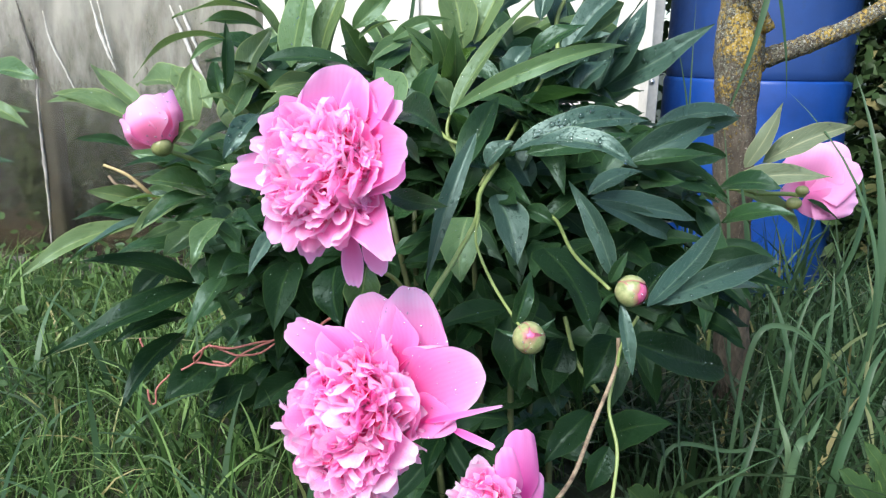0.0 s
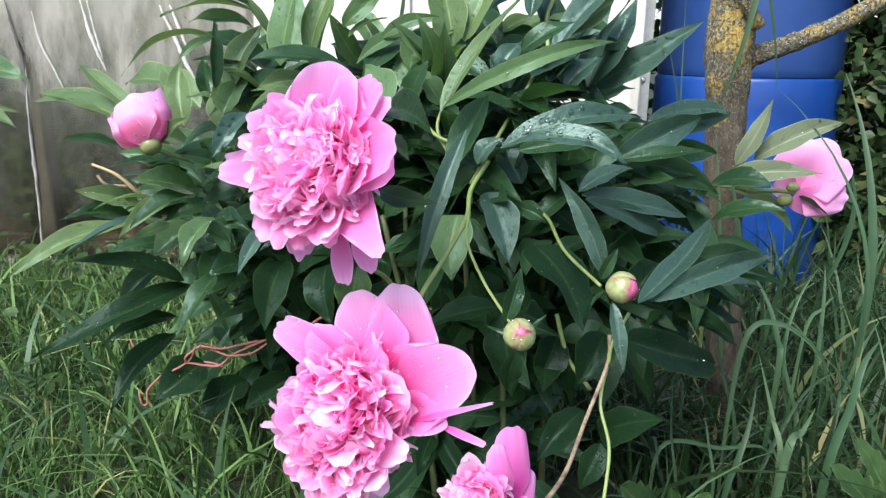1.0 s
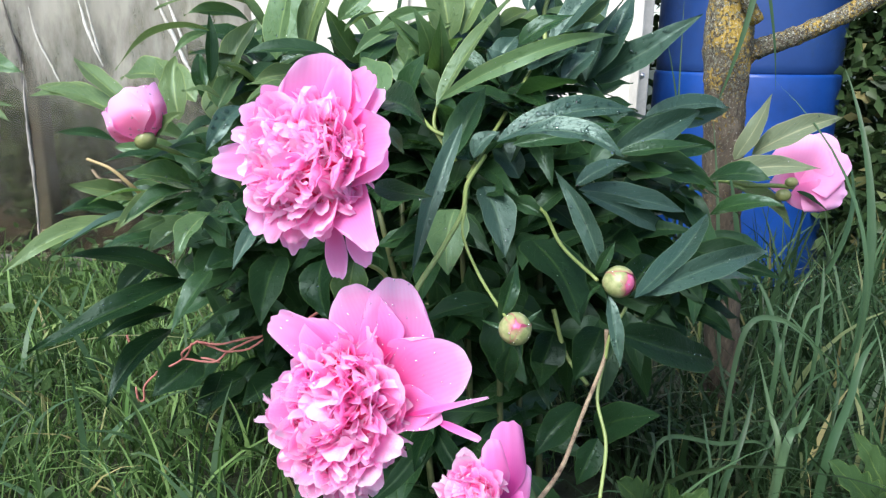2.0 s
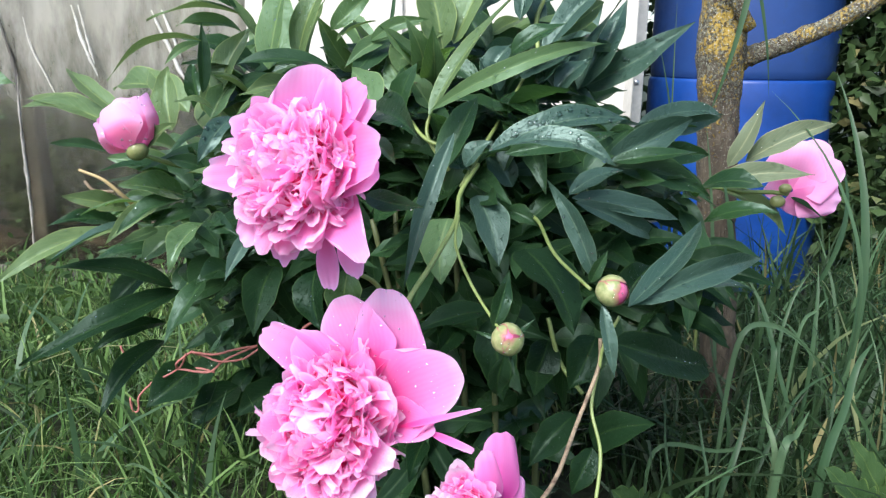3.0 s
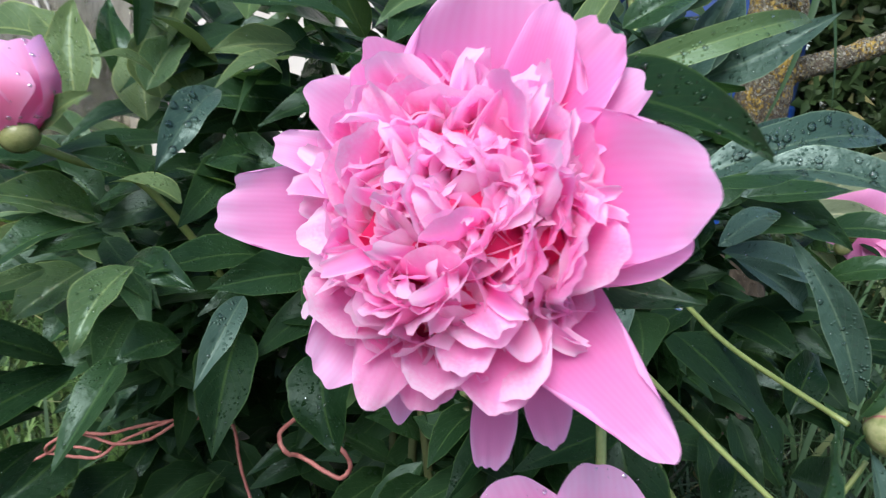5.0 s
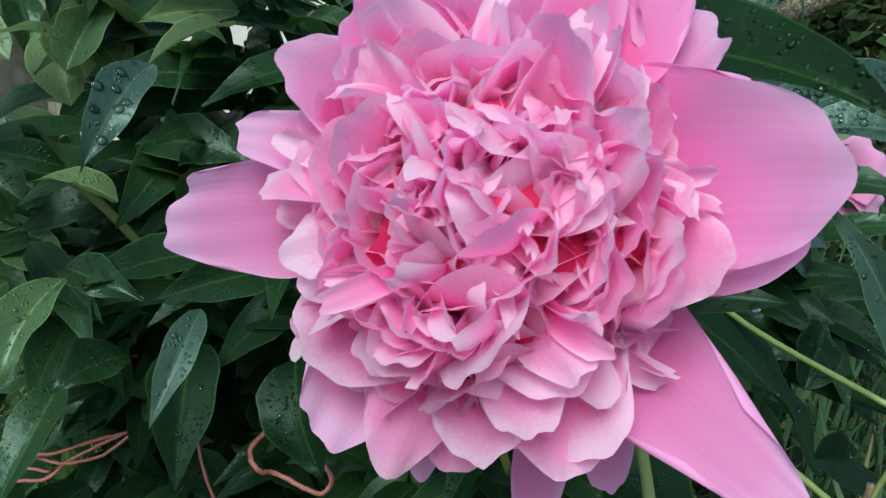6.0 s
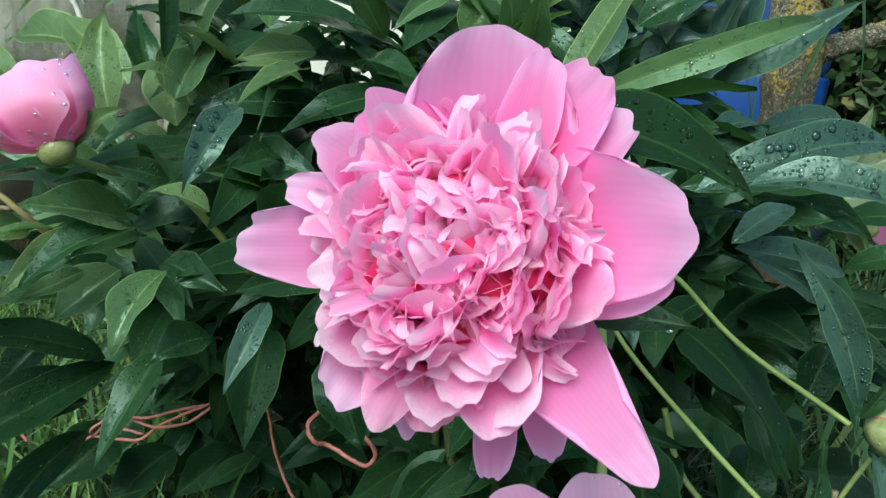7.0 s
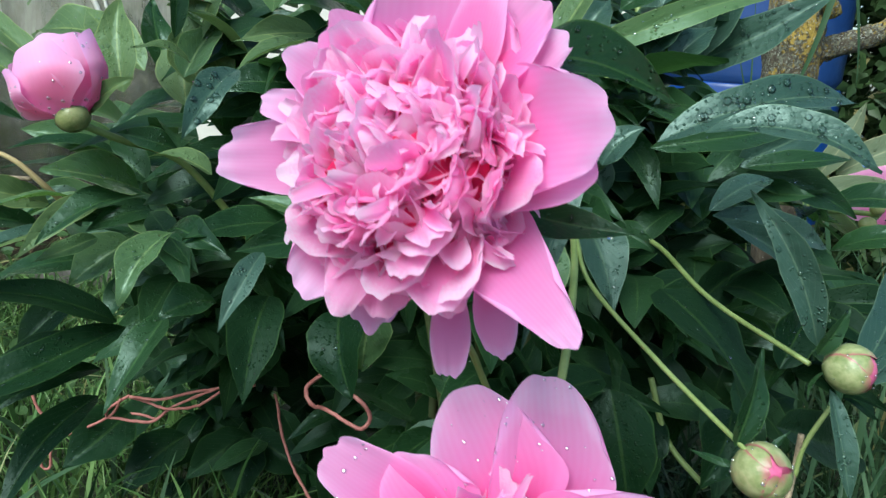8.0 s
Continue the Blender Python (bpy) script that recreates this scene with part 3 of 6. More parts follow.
def lathe(profile, sides=64):
    bm = bmesh.new()
    rings = [[bm.verts.new((r * math.cos(6.2832 * k / sides), r * math.sin(6.2832 * k / sides), z)) for k in range(sides)] for r, z in profile]
    for q, s in zip(rings, rings[1:]):
        for k in range(sides):
            bm.faces.new((q[k], q[(k + 1) % sides], s[(k + 1) % sides], s[k]))
    bm.faces.new(rings[0][::-1])
    bm.faces.new(rings[-1])
    return bm


barrel = thing("barrel", (0.910, 2.62, 0.0), "blue plastic rain barrel with a raised band", "barrel")
part("lower_body", lathe([(0.26, 0.0), (0.275, 0.02), (0.285, 0.10), (0.290, 0.30), (0.291, 0.62), (0.291, 0.70), (0.2885, 0.708), (0.285, 0.712)]), BLUE, barrel, m=Matrix.Translation((0.910, 2.62, 0.0)))
# the upper body is a darker, greyer blue
part("upper_body", lathe([(0.282, 0.713), (0.2845, 0.716), (0.286, 0.74), (0.288, 0.80), (0.288, 1.10), (0.283, 1.20), (0.26, 1.26), (0.22, 1.28)]), DARKBLUE, barrel, "darker blue plastic", Matrix.Translation((0.910, 2.62, 0.0)))
part("hoop", lathe([(0.283, 0.0), (0.297, 0.004), (0.299, 0.016), (0.297, 0.028), (0.283, 0.032)]), DARKBLUE, barrel, m=Matrix.Translation((0.910, 2.62, 1.13)))

tree = thing("young_tree", (0.55, 1.45, 0.0), "young fruit tree, brown bark with yellow lichen", "tree")
tp = curve_points([(0.568, 1.48, -0.02), (0.568, 1.48, 0.08), (0.560, 1.48, 0.217), (0.533, 1.48, 0.455), (0.516, 1.48, 0.677), (0.508, 1.48, 0.85), (0.504, 1.48, 1.05), (0.49, 1.46, 1.45)], 12)
trunk = part("trunk", tube(tp, [0.032 + 0.007 * min(1.0, i / (0.6 * len(tp))) + 0.004 * noise.noise((i * 0.4, 0, 5)) + 0.006 * math.exp(-((p.z - 0.79) / 0.05) ** 2) for i, p in enumerate(tp)], 28, 0.05, 3), BARK, tree)
bp = curve_points([(0.530, 1.48, 0.765), (0.575, 1.478, 0.785), (0.65, 1.47, 0.815), (0.75, 1.46, 0.870), (0.90, 1.42, 0.99), (1.1, 1.42, 1.2)], 16)
part("branch", tube(bp, [0.019 - 0.006 * (i / len(bp)) + 0.003 * noise.noise((i * 0.35, 2, 5)) for i in range(len(bp))], 18, 0.10, 4), BARK, tree)
bp = curve_points([(0.545, 1.44, 0.83), (0.505, 1.42, 0.885), (0.47, 1.40, 0.94), (0.40, 1.38, 1.05)], 8)
part("branch", tube(bp, taper(len(bp), 0.013, 0.006), 12, 0.06, 6), BARK, tree)


def shrub_mass(name, spots, n, size, mat, label, seed):
    """Many small leaves in clumps about the given spots (x, y, z, radius)."""
    rnd = random.Random(seed)
    verts, faces = [], []
    for _ in range(n):
        cx, cy, cz, r = rnd.choice(spots)
        d = Vector((rnd.gauss(0, 1), rnd.gauss(0, 1), rnd.gauss(0, 1))).normalized() * r * rnd.uniform(0.35, 1.0)
        p = Vector((cx, cy, cz)) + d
        if p.z < 0.02:
            continue
        y = Vector((rnd.gauss(0, 1), rnd.gauss(0, 1), rnd.gauss(-0.3, 0.7))).normalized()
        x = y.orthogonal().normalized()
        x.rotate(Matrix.Rotation(rnd.uniform(0, 6.28), 3, y))
        z = x.cross(y)
        L, W = size * rnd.uniform(0.6, 1.3), size * rnd.uniform(0.2, 0.32)
        a = len(verts)
        verts += [p, p + y * L * 0.4 + x * W + z * W * 0.3, p + y * L * 0.45, p + y * L * 0.4 - x * W + z * W * 0.3, p + y * L]
        faces += [(a, a + 1, a + 2), (a, a + 2, a + 3), (a + 1, a + 4, a + 2), (a + 2, a + 4, a + 3)]
    return tagged(put(name, mesh_of(name, verts, faces), mat), label, "shrub", kind="stuff")


shrub_mass("dark_shrub", [(1.38, 2.45, 0.3, 0.3), (1.42, 2.5, 0.75, 0.32), (1.75, 2.5, 0.5, 0.5), (1.5, 2.9, 1.0, 0.5), (2.2, 2.6, 0.7, 0.6), (1.2, 3.1, 0.5, 0.4), (1.40, 2.5, 1.05, 0.3), (0.9, 3.3, 1.0, 0.6), (0.9, 3.3, 1.7, 0.6), (1.5, 3.0, 1.6, 0.6)],
           15000, 0.06, SHRUBLEAF, "dense dark green shrub behind the barrel", 8)
# made-up dark mass inside, so the lower sheet looks dark
shrub_mass("greenhouse_bed_plants", [(-2.6, 3.3, 0.25, 0.35), (-2.0, 3.4, 0.25, 0.4), (-1.4, 3.3, 0.22, 0.38), (-0.8, 3.4, 0.25, 0.4), (-0.2, 3.4, 0.25, 0.4), (-1.5, 2.75, 0.12, 0.22), (-2.2, 2.8, 0.12, 0.25)],
           5000, 0.08, SHRUBLEAF, "dark leaf mass added to darken the lower greenhouse", 28)
shrub_mass("greenhouse_plants", [(-1.05, 2.95, 0.45, 0.32), (-0.88, 2.9, 0.7, 0.22), (-1.8, 3.1, 0.35, 0.3), (-2.4, 2.8, 0.5, 0.35)],
           2200, 0.09, WEED, "yellow-green plants behind the dusty sheet", 18)


# ---- the peony bush ----
bush = thing("peony_bush", (0.06, 0.95, 0.0), "peony bush with dark green wet leaves and pink double flowers", "peony bush")
COUNT = [0]
DEW = []
PETALDEW = []


def leaf(base, tip, width, turn=0, arch=0.06, mat=LEAF, fold=0.22, fat=0.3, parent=None, wet=1.0):
    COUNT[0] += 1
    k = COUNT[0]
    # young top leaves are paler; right of centre they take the sheen colour
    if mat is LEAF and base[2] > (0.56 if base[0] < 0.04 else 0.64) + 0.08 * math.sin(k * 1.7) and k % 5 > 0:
        mat = (OLIVE if base[0] < -0.08 and base[2] > 0.60 and k % 2 else FRESH) if base[0] < 0.04 else SHEENLEAF
    # lower leaves take the darker copy, coloured as if in shade
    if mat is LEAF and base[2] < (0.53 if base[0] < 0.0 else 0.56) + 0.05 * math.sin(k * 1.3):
        mat = SHADELEAF
    low = max(0.0, 0.55 - base[2]) if mat is not WEED else 0.0
    m, length = frame_between(base, tip, (0.0, -0.70, 0.72 - 1.3 * low), turn + 14 * math.sin(k * 2.7))
    shape = (length, width * 0.88, arch, fold * 1.9, 0.05 * math.sin(k * 1.9), fat, 0.07 + 0.04 * math.sin(k), k * 0.77)
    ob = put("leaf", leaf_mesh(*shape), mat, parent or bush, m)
    if wet:
        r2, spots = random.Random(k), []
        for _ in range(int(wet * length * width / 1.5e-4)):
            u, v = r2.uniform(-0.8, 0.8), r2.uniform(0.12, 0.9)
            p = leaf_point(u, v, *shape)
            du, dv = leaf_point(u + 0.05, v, *shape) - p, leaf_point(u, v + 0.02, *shape) - p
            n = du.cross(dv).normalized()
            spots.append((p, n, 0.0004 + (0.0016 if wet < 1.5 else 0.0029) * r2.random() ** 2.5))
        if spots:
            DEW.extend((m @ p, (m.to_3x3() @ n).normalized(), r) for p, n, r in spots)
    return ob


def stem(points, r0, r1, mat):
    pts = curve_points(points, 8)
    return part("stem", tube(pts, taper(len(pts), r0, r1), 10, 0.05, len(PLACED)), mat, bush)


def flower(centre, axis, radii, n, seed, spread=100, label="", frills=60):
    """A double flower: a green heart that carries many ruffled petals set all round its dome."""
    rnd = random.Random(seed)
    c, axis = Vector(centre), Vector(axis).normalized()
    side = axis.cross(Vector((0, 0, 1))).normalized()
    up = side.cross(axis)
    bm = bmesh.new()
    bmesh.ops.create_icosphere(bm, subdivisions=2, radius=min(radii) * 0.25)
    heart = part("flower", bm, BUDGREEN, bush, label, Matrix.Translation(c - axis * radii[2] * 0.35))
    # deep rose core added under the petals to brighten the gaps
    bm = bmesh.new()
    bmesh.ops.create_icosphere(bm, subdivisions=4, radius=1.0)
    for v in bm.verts:
        k = 0.66 + 0.22 * noise.noise(v.co * 6 + Vector((seed, 0, 0))) + 0.06 * noise.noise(v.co * 17)
        v.co = c + (axis * v.co.z * radii[2] + side * v.co.x * radii[0] + up * v.co.y * radii[1]) * k * (1.0 if v.co.z > 0 else 0.7)
    part("petal_cushion", bm, PETAL, heart, "added rose core that brightens the gaps between petals")
    def lump(q):
        return 1.0 + 0.16 * noise.noise(q * 2.3 + Vector((seed * 3.1, 0, 0))) + 0.05 * noise.noise(q * 6 + Vector((0, seed, 0)))

    for i in range(n):
        f = (i + 0.5) / n
        th = radians(spread) * f ** 0.56
        ph = i * 2.39996 + rnd.uniform(-0.3, 0.3)
        q = Vector((math.sin(th) * math.cos(ph), math.sin(th) * math.sin(ph), math.cos(th)))
        d = axis * q.z * radii[2] + side * q.x * radii[0] + up * q.y * radii[1]
        eye = th < 0.34
        tip = c + d * rnd.uniform(0.90, 1.08) * lump(q) * (0.80 if eye else 1.0) + Vector((rnd.gauss(0, 1), rnd.gauss(0, 1), rnd.gauss(0, 1))) * 0.002
        base = c - axis * radii[2] * 0.45 + d * (0.08 + 0.20 * f)
        inward = axis - d.normalized() * axis.dot(d.normalized()) + Vector((rnd.gauss(0, 1), rnd.gauss(0, 1), rnd.gauss(0, 1))) * 0.22
        m, length = frame_between(base, tip, inward, rnd.gauss(0, 13))
        broad = i % 3 == 1 and not eye
        w = rnd.uniform(0.8, 1.3) * (0.55 if eye else 1.0) * (0.052 / length) ** 0.5
        me = (BROAD if broad else INNER)[rnd.randrange(8 if broad else 24)]
        k = length * 1.05
        put("petal", me, None, heart, m @ Matrix.Diagonal((k * w, k, k * rnd.uniform(0.8, 1.2), 1)))
    # narrow frilled petals between the broad ones, too many to tell apart
    verts, faces, uvs = [], [], []
    for i in range(frills):
        th, ph = radians(spread) * rnd.random() ** 0.55 * (0.42 if i % 4 == 0 else 1.0), rnd.uniform(0, 6.2832)
        d = axis * math.cos(th) * radii[2] + side * math.sin(th) * math.cos(ph) * radii[0] + up * math.sin(th) * math.sin(ph) * radii[1]
        m, length = frame_between(c + d * 0.35 - axis * radii[2] * 0.2, c + d * rnd.uniform(0.88, 1.09) * lump(Vector((math.sin(th) * math.cos(ph), math.sin(th) * math.sin(ph), math.cos(th)))), axis + Vector((rnd.gauss(0, 0.5), rnd.gauss(0, 0.5), rnd.gauss(0, 0.5))), rnd.gauss(0, 40))
        me = FRILL[rnd.randrange(len(FRILL))]
        k, a = length * 1.08, len(verts)
        w = rnd.uniform(0.8, 1.5) * (0.7 if th < 0.35 else 1.0)
        verts += [m @ Vector((v.co.x * k * w, v.co.y * k, v.co.z * k)) for v in me.vertices]
        faces += [tuple(a + q for q in f.vertices) for f in me.polygons]
        uvs += [(j / 6, r / 10) for r in range(11) for j in range(7)]
    put("frill", mesh_of("frill", verts, faces, uvs), PETAL, heart)["kind"] = "stuff"
    return heart


def guard(parent, base, tip, width, turn, cup, arch, ruffle, notch, shape, curl, point=0.0):
    head = Vector((0.05, -0.55, 0.25)) if parent is not side_flower else Vector((-0.4, -0.6, 0.3))
    m, length = frame_between(base, tip, head, turn)
    k = len(PLACED)
    ob = put("petal", petal_mesh(length, width, cup, arch, curl, ruffle, notch, k, 22, 22, shape, 0.65 if parent is side_flower else 0.55, point), PALEBACK if parent in (side_flower, top_flower) else DEEP if parent is third else GUARD, parent, m)
    r2, spots, me = random.Random(k), [], ob.data
    for _ in range(int(length * width / 1.0e-4)):
        f = me.polygons[r2.randrange(len(me.polygons))]
        n = f.normal if f.normal.z > 0 else -f.normal
        spots.append((f.center.copy(), n.copy(), 0.0003 + 0.0012 * r2.random() ** 3))
    if spots and parent == lower:
        PETALDEW.extend((m @ p, (m.to_3x3() @ n).normalized(), r) for p, n, r in spots)
    return ob


upper = flower((-0.079, 0.584, 0.682), (-0.33, -0.88, 0.31), (0.0565, 0.061, 0.046), 300, 11, 112, frills=110, label="large pink double peony flower, fully open")
lower = flower((-0.049, 0.548, 0.478), (-0.25, -0.85, 0.34), (0.061, 0.071, 0.050), 300, 23, 116, frills=110, label="large pink double peony flower with broad outer petals")
third = flower((0.064, 0.535, 0.415), (-0.45, -0.75, 0.30), (0.029, 0.033, 0.029), 110, 31, 95, label="small pink peony flower, half open")
side_flower = flower((0.640, 1.35, 0.560), (0.8, 0.3, 0.1), (0.03, 0.03, 0.03), 24, 37, 70, label="pink peony flower seen from the side")
top_flower = flower((0.008, 1.250, 0.838), (0.05, -0.35, 0.9), (0.025, 0.025, 0.035), 24, 41, 70, label="pink peony flower half hidden by leaves")
side, top = side_flower, top_flower
for at, r in (((0.580, 1.305, 0.537), 0.012), ((0.592, 1.308, 0.559), 0.010)):
    bm = bmesh.new()
    bmesh.ops.create_uvsphere(bm, u_segments=16, v_segments=12, radius=r)
    bmesh.ops.scale(bm, vec=(1.15, 0.7, 0.9), verts=bm.verts)
    part("sepal", bm, BUDGREEN, side, m=Matrix.Translation(at))
guard(upper, (-0.072, 0.600, 0.704), (-0.069, 0.606, 0.770), 0.074, 0, 0.35, 0.02, 0.04, 0.12, 0.66, 0.00, 0.00)
guard(upper, (-0.060, 0.602, 0.708), (-0.027, 0.600, 0.757), 0.038, -20, 0.40, 0.04, 0.07, 0.60, 0.80, 0.00, 0.00)
guard(upper, (-0.056, 0.602, 0.700), (-0.016, 0.594, 0.742), 0.036, -25, 0.40, 0.04, 0.07, 0.60, 0.80, 0.00, 0.00)
guard(upper, (-0.093, 0.600, 0.703), (-0.116, 0.592, 0.742), 0.044, 10, 0.35, 0.04, 0.06, 0.40, 0.75, 0.00, 0.00)
guard(upper, (-0.099, 0.600, 0.700), (-0.135, 0.592, 0.725), 0.035, 10, 0.35, 0.04, 0.06, 0.40, 0.75, 0.00, 0.00)
guard(upper, (-0.062, 0.600, 0.706), (-0.050, 0.596, 0.762), 0.024, 0, 0.35, 0.03, 0.04, 0.20, 0.66, 0.00, 0.00)
guard(upper, (-0.050, 0.606, 0.690), (-0.006, 0.541, 0.706), 0.063, 10, 0.30, 0.02, 0.05, 0.20, 0.60, 0.00, 0.00)
guard(upper, (-0.053, 0.612, 0.680), (-0.008, 0.549, 0.689), 0.048, 12, 0.30, 0.02, 0.04, 0.12, 0.64, 0.00, 0.00)
guard(upper, (-0.105, 0.605, 0.680), (-0.167, 0.607, 0.678), 0.034, -10, 0.30, 0.03, 0.05, 0.50, 0.66, 0.00, 0.00)
guard(upper, (-0.105, 0.600, 0.696), (-0.147, 0.600, 0.704), 0.018, 0, 0.30, 0.03, 0.06, 0.40, 0.70, 0.00, 0.00)
guard(upper, (-0.058, 0.600, 0.662), (-0.015, 0.520, 0.628), 0.052, 10, 0.30, 0.02, 0.05, 0.08, 0.55, 0.00, 0.52)
guard(upper, (-0.060, 0.588, 0.640), (-0.056, 0.590, 0.583), 0.019, 0, 0.30, 0.03, 0.05, 0.30, 0.74, 0.00, 0.00)
guard(upper, (-0.046, 0.588, 0.642), (-0.032, 0.586, 0.596), 0.021, 0, 0.30, 0.04, 0.05, 0.40, 0.76, 0.00, 0.00)
guard(upper, (-0.101, 0.600, 0.653), (-0.125, 0.571, 0.627), 0.035, 0, 0.30, 0.05, 0.08, 0.50, 0.78, 0.00, 0.00)
guard(upper, (-0.091, 0.600, 0.647), (-0.094, 0.585, 0.606), 0.030, 0, 0.30, 0.05, 0.08, 0.70, 0.78, 0.00, 0.00)
guard(lower, (-0.018, 0.566, 0.512), (-0.051, 0.595, 0.575), 0.064, 0, 0.30, 0.03, 0.04, 0.22, 0.58, 0.00, 0.00)
guard(lower, (-0.004, 0.574, 0.508), (-0.011, 0.597, 0.584), 0.064, 5, 0.30, 0.02, 0.04, 0.25, 0.58, 0.00, 0.00)
guard(lower, (-0.014, 0.568, 0.491), (0.058, 0.552, 0.529), 0.076, -5, 0.28, 0.02, 0.03, 0.10, 0.60, 0.00, 0.00)
guard(lower, (-0.012, 0.560, 0.488), (0.037, 0.538, 0.484), 0.038, 10, 0.30, 0.02, 0.04, 0.20, 0.70, 0.00, 0.00)
guard(lower, (0.004, 0.548, 0.479), (0.074, 0.525, 0.510), 0.007, 0, 0.30, 0.03, 0.06, 0.20, 0.50, 0.00, 0.60)
guard(lower, (-0.045, 0.562, 0.515), (-0.112, 0.572, 0.553), 0.034, 0, 0.30, 0.05, 0.06, 0.40, 0.60, 0.00, 0.00)
guard(lower, (-0.050, 0.562, 0.514), (-0.080, 0.570, 0.552), 0.046, 0, 0.35, 0.05, 0.06, 0.40, 0.68, 0.00, 0.00)
guard(third, (0.089, 0.545, 0.403), (0.092, 0.55, 0.478), 0.035, 10, -0.35, 0.08, 0.04, 0.15, 0.55, 0.00, 0.00)
guard(third, (0.085, 0.54, 0.408), (0.078, 0.54, 0.466), 0.024, 10, -0.30, 0.08, 0.05, 0.15, 0.58, 0.00, 0.00)
guard(third, (0.091, 0.55, 0.388), (0.104, 0.555, 0.438), 0.032, 0, -0.35, 0.06, 0.05, 0.20, 0.58, 0.00, 0.00)
guard(third, (0.028, 0.540, 0.482), (0.069, 0.535, 0.467), 0.007, 0, 0.30, 0.00, 0.10, 0.20, 0.50, 0.00, 0.00)
guard(third, (0.091, 0.540, 0.412), (0.051, 0.520, 0.433), 0.028, 0, 0.40, 0.03, 0.06, 0.60, 0.62, 0.00, 0.00)
guard(third, (0.096, 0.545, 0.409), (0.105, 0.550, 0.412), 0.038, 0, 0.40, 0.03, 0.06, 0.40, 0.62, 0.00, 0.00)
guard(side, (0.608, 1.330, 0.560), (0.622, 1.345, 0.642), 0.112, 0, -0.30, 0.12, 0.05, 0.45, 0.66, 0.00, 0.00)
guard(side, (0.606, 1.318, 0.560), (0.690, 1.330, 0.606), 0.100, 0, -0.30, 0.10, 0.06, 0.40, 0.66, 0.00, 0.00)
guard(side, (0.606, 1.310, 0.558), (0.690, 1.310, 0.538), 0.092, 0, -0.28, 0.10, 0.06, 0.40, 0.66, 0.00, 0.00)
guard(side, (0.604, 1.305, 0.556), (0.640, 1.310, 0.513), 0.066, 0, -0.30, 0.10, 0.06, 0.40, 0.66, 0.00, 0.00)
guard(side, (0.610, 1.340, 0.564), (0.672, 1.365, 0.636), 0.110, 0, -0.30, 0.10, 0.02, 0.10, 0.60, 0.00, 0.00)
guard(side, (0.600, 1.335, 0.556), (0.572, 1.350, 0.544), 0.044, 0, 0.30, 0.08, 0.06, 0.40, 0.66, 0.00, 0.00)
guard(top, (0.002, 1.240, 0.834), (-0.021, 1.240, 0.881), 0.046, 0, 0.40, 0.04, 0.03, 0.20, 0.62, 0.00, 0.00)
guard(top, (0.034, 1.220, 0.798), (0.029, 1.200, 0.869), 0.035, 0, 0.40, 0.04, 0.03, 0.20, 0.62, 0.00, 0.00)
guard(top, (0.010, 1.240, 0.838), (0.036, 1.240, 0.882), 0.049, 0, 0.40, 0.04, 0.03, 0.20, 0.62, 0.00, 0.00)
guard(top, (0.007, 1.230, 0.833), (0.007, 1.220, 0.887), 0.059, 0, 0.40, 0.04, 0.03, 0.20, 0.62, 0.00, 0.00)


def bud(at, axis, r, label, seed, gape=0.0):
    """A round closed bud: overlapping sepals over a pink heart."""
    rnd = random.Random(seed)
    axis = Vector(axis).normalized()
    bm = bmesh.new()
    bmesh.ops.create_uvsphere(bm, u_segments=20, v_segments=14, radius=r * 0.93)
    m = Matrix.Translation(at) @ axis.to_track_quat("Z", "Y").to_matrix().to_4x4()
    heart = part("bud", bm, BUDPINK if gape else BUDRED, bush, label, m)
    for k in range(6):
        a0, cover = k * 2.4 + rnd.uniform(-0.3, 0.3), (3.10 - 0.02 * k if k > 0 else 2.95) - gape
        verts, faces, nv, nu = [], [], 10, 10
        for i in range(nv + 1):
            th = math.pi - cover * i / nv
            half = 0.95 * math.sin(math.pi * min(0.999, (0.12 + 0.88 * i / nv)) ** 0.8) ** 0.6 + 0.30
            for j in range(nu + 1):
                ph = a0 + half * (2 * j / nu - 1)
                rr = r * (0.970 + 0.016 * k + 0.02 * math.sin(ph * 3 + k))
                verts.append((rr * math.sin(th) * math.cos(ph), rr * math.sin(th) * math.sin(ph), rr * math.cos(th)))
        for i in range(nv):
            for j in range(nu):
                a = i * (nu + 1) + j
                faces.append((a, a + 1, a + nu + 2, a + nu + 1))
        uvs = [(j / nu, i / nv) for i in range(nv + 1) for j in range(nu + 1)]
        put("sepal", mesh_of("sepal", verts, faces, uvs), SEPAL if k > 0 else BUDRED, heart, m)
    for _ in range(26):
        th, ph = rnd.uniform(0.4, 2.0), rnd.uniform(0, 6.283)
        d = (m.to_3x3() @ Vector((math.sin(th) * math.cos(ph), math.sin(th) * math.sin(ph), math.cos(th)))).normalized()
        PETALDEW.append((Vector(at) + d * r * 1.045, d, 0.0003 + 0.0008 * rnd.random() ** 2))
    for k in range(3):
        a = k * 2.1 + seed
        d = (axis.orthogonal().normalized() * math.cos(a) + axis.cross(axis.orthogonal().normalized()) * math.sin(a))
        b0 = Vector(at) - axis * r * 0.8 + d * r * 0.45
        me = leaf_mesh(r * 1.9, r * 0.35, 0.1, 0.3, 0.0, 0.2, 0.02, k)
        mm, _ = frame_between(b0, b0 + d * r - axis * r * 0.1, -axis)
        put("bract", me, LEAF, heart, mm)
    return heart


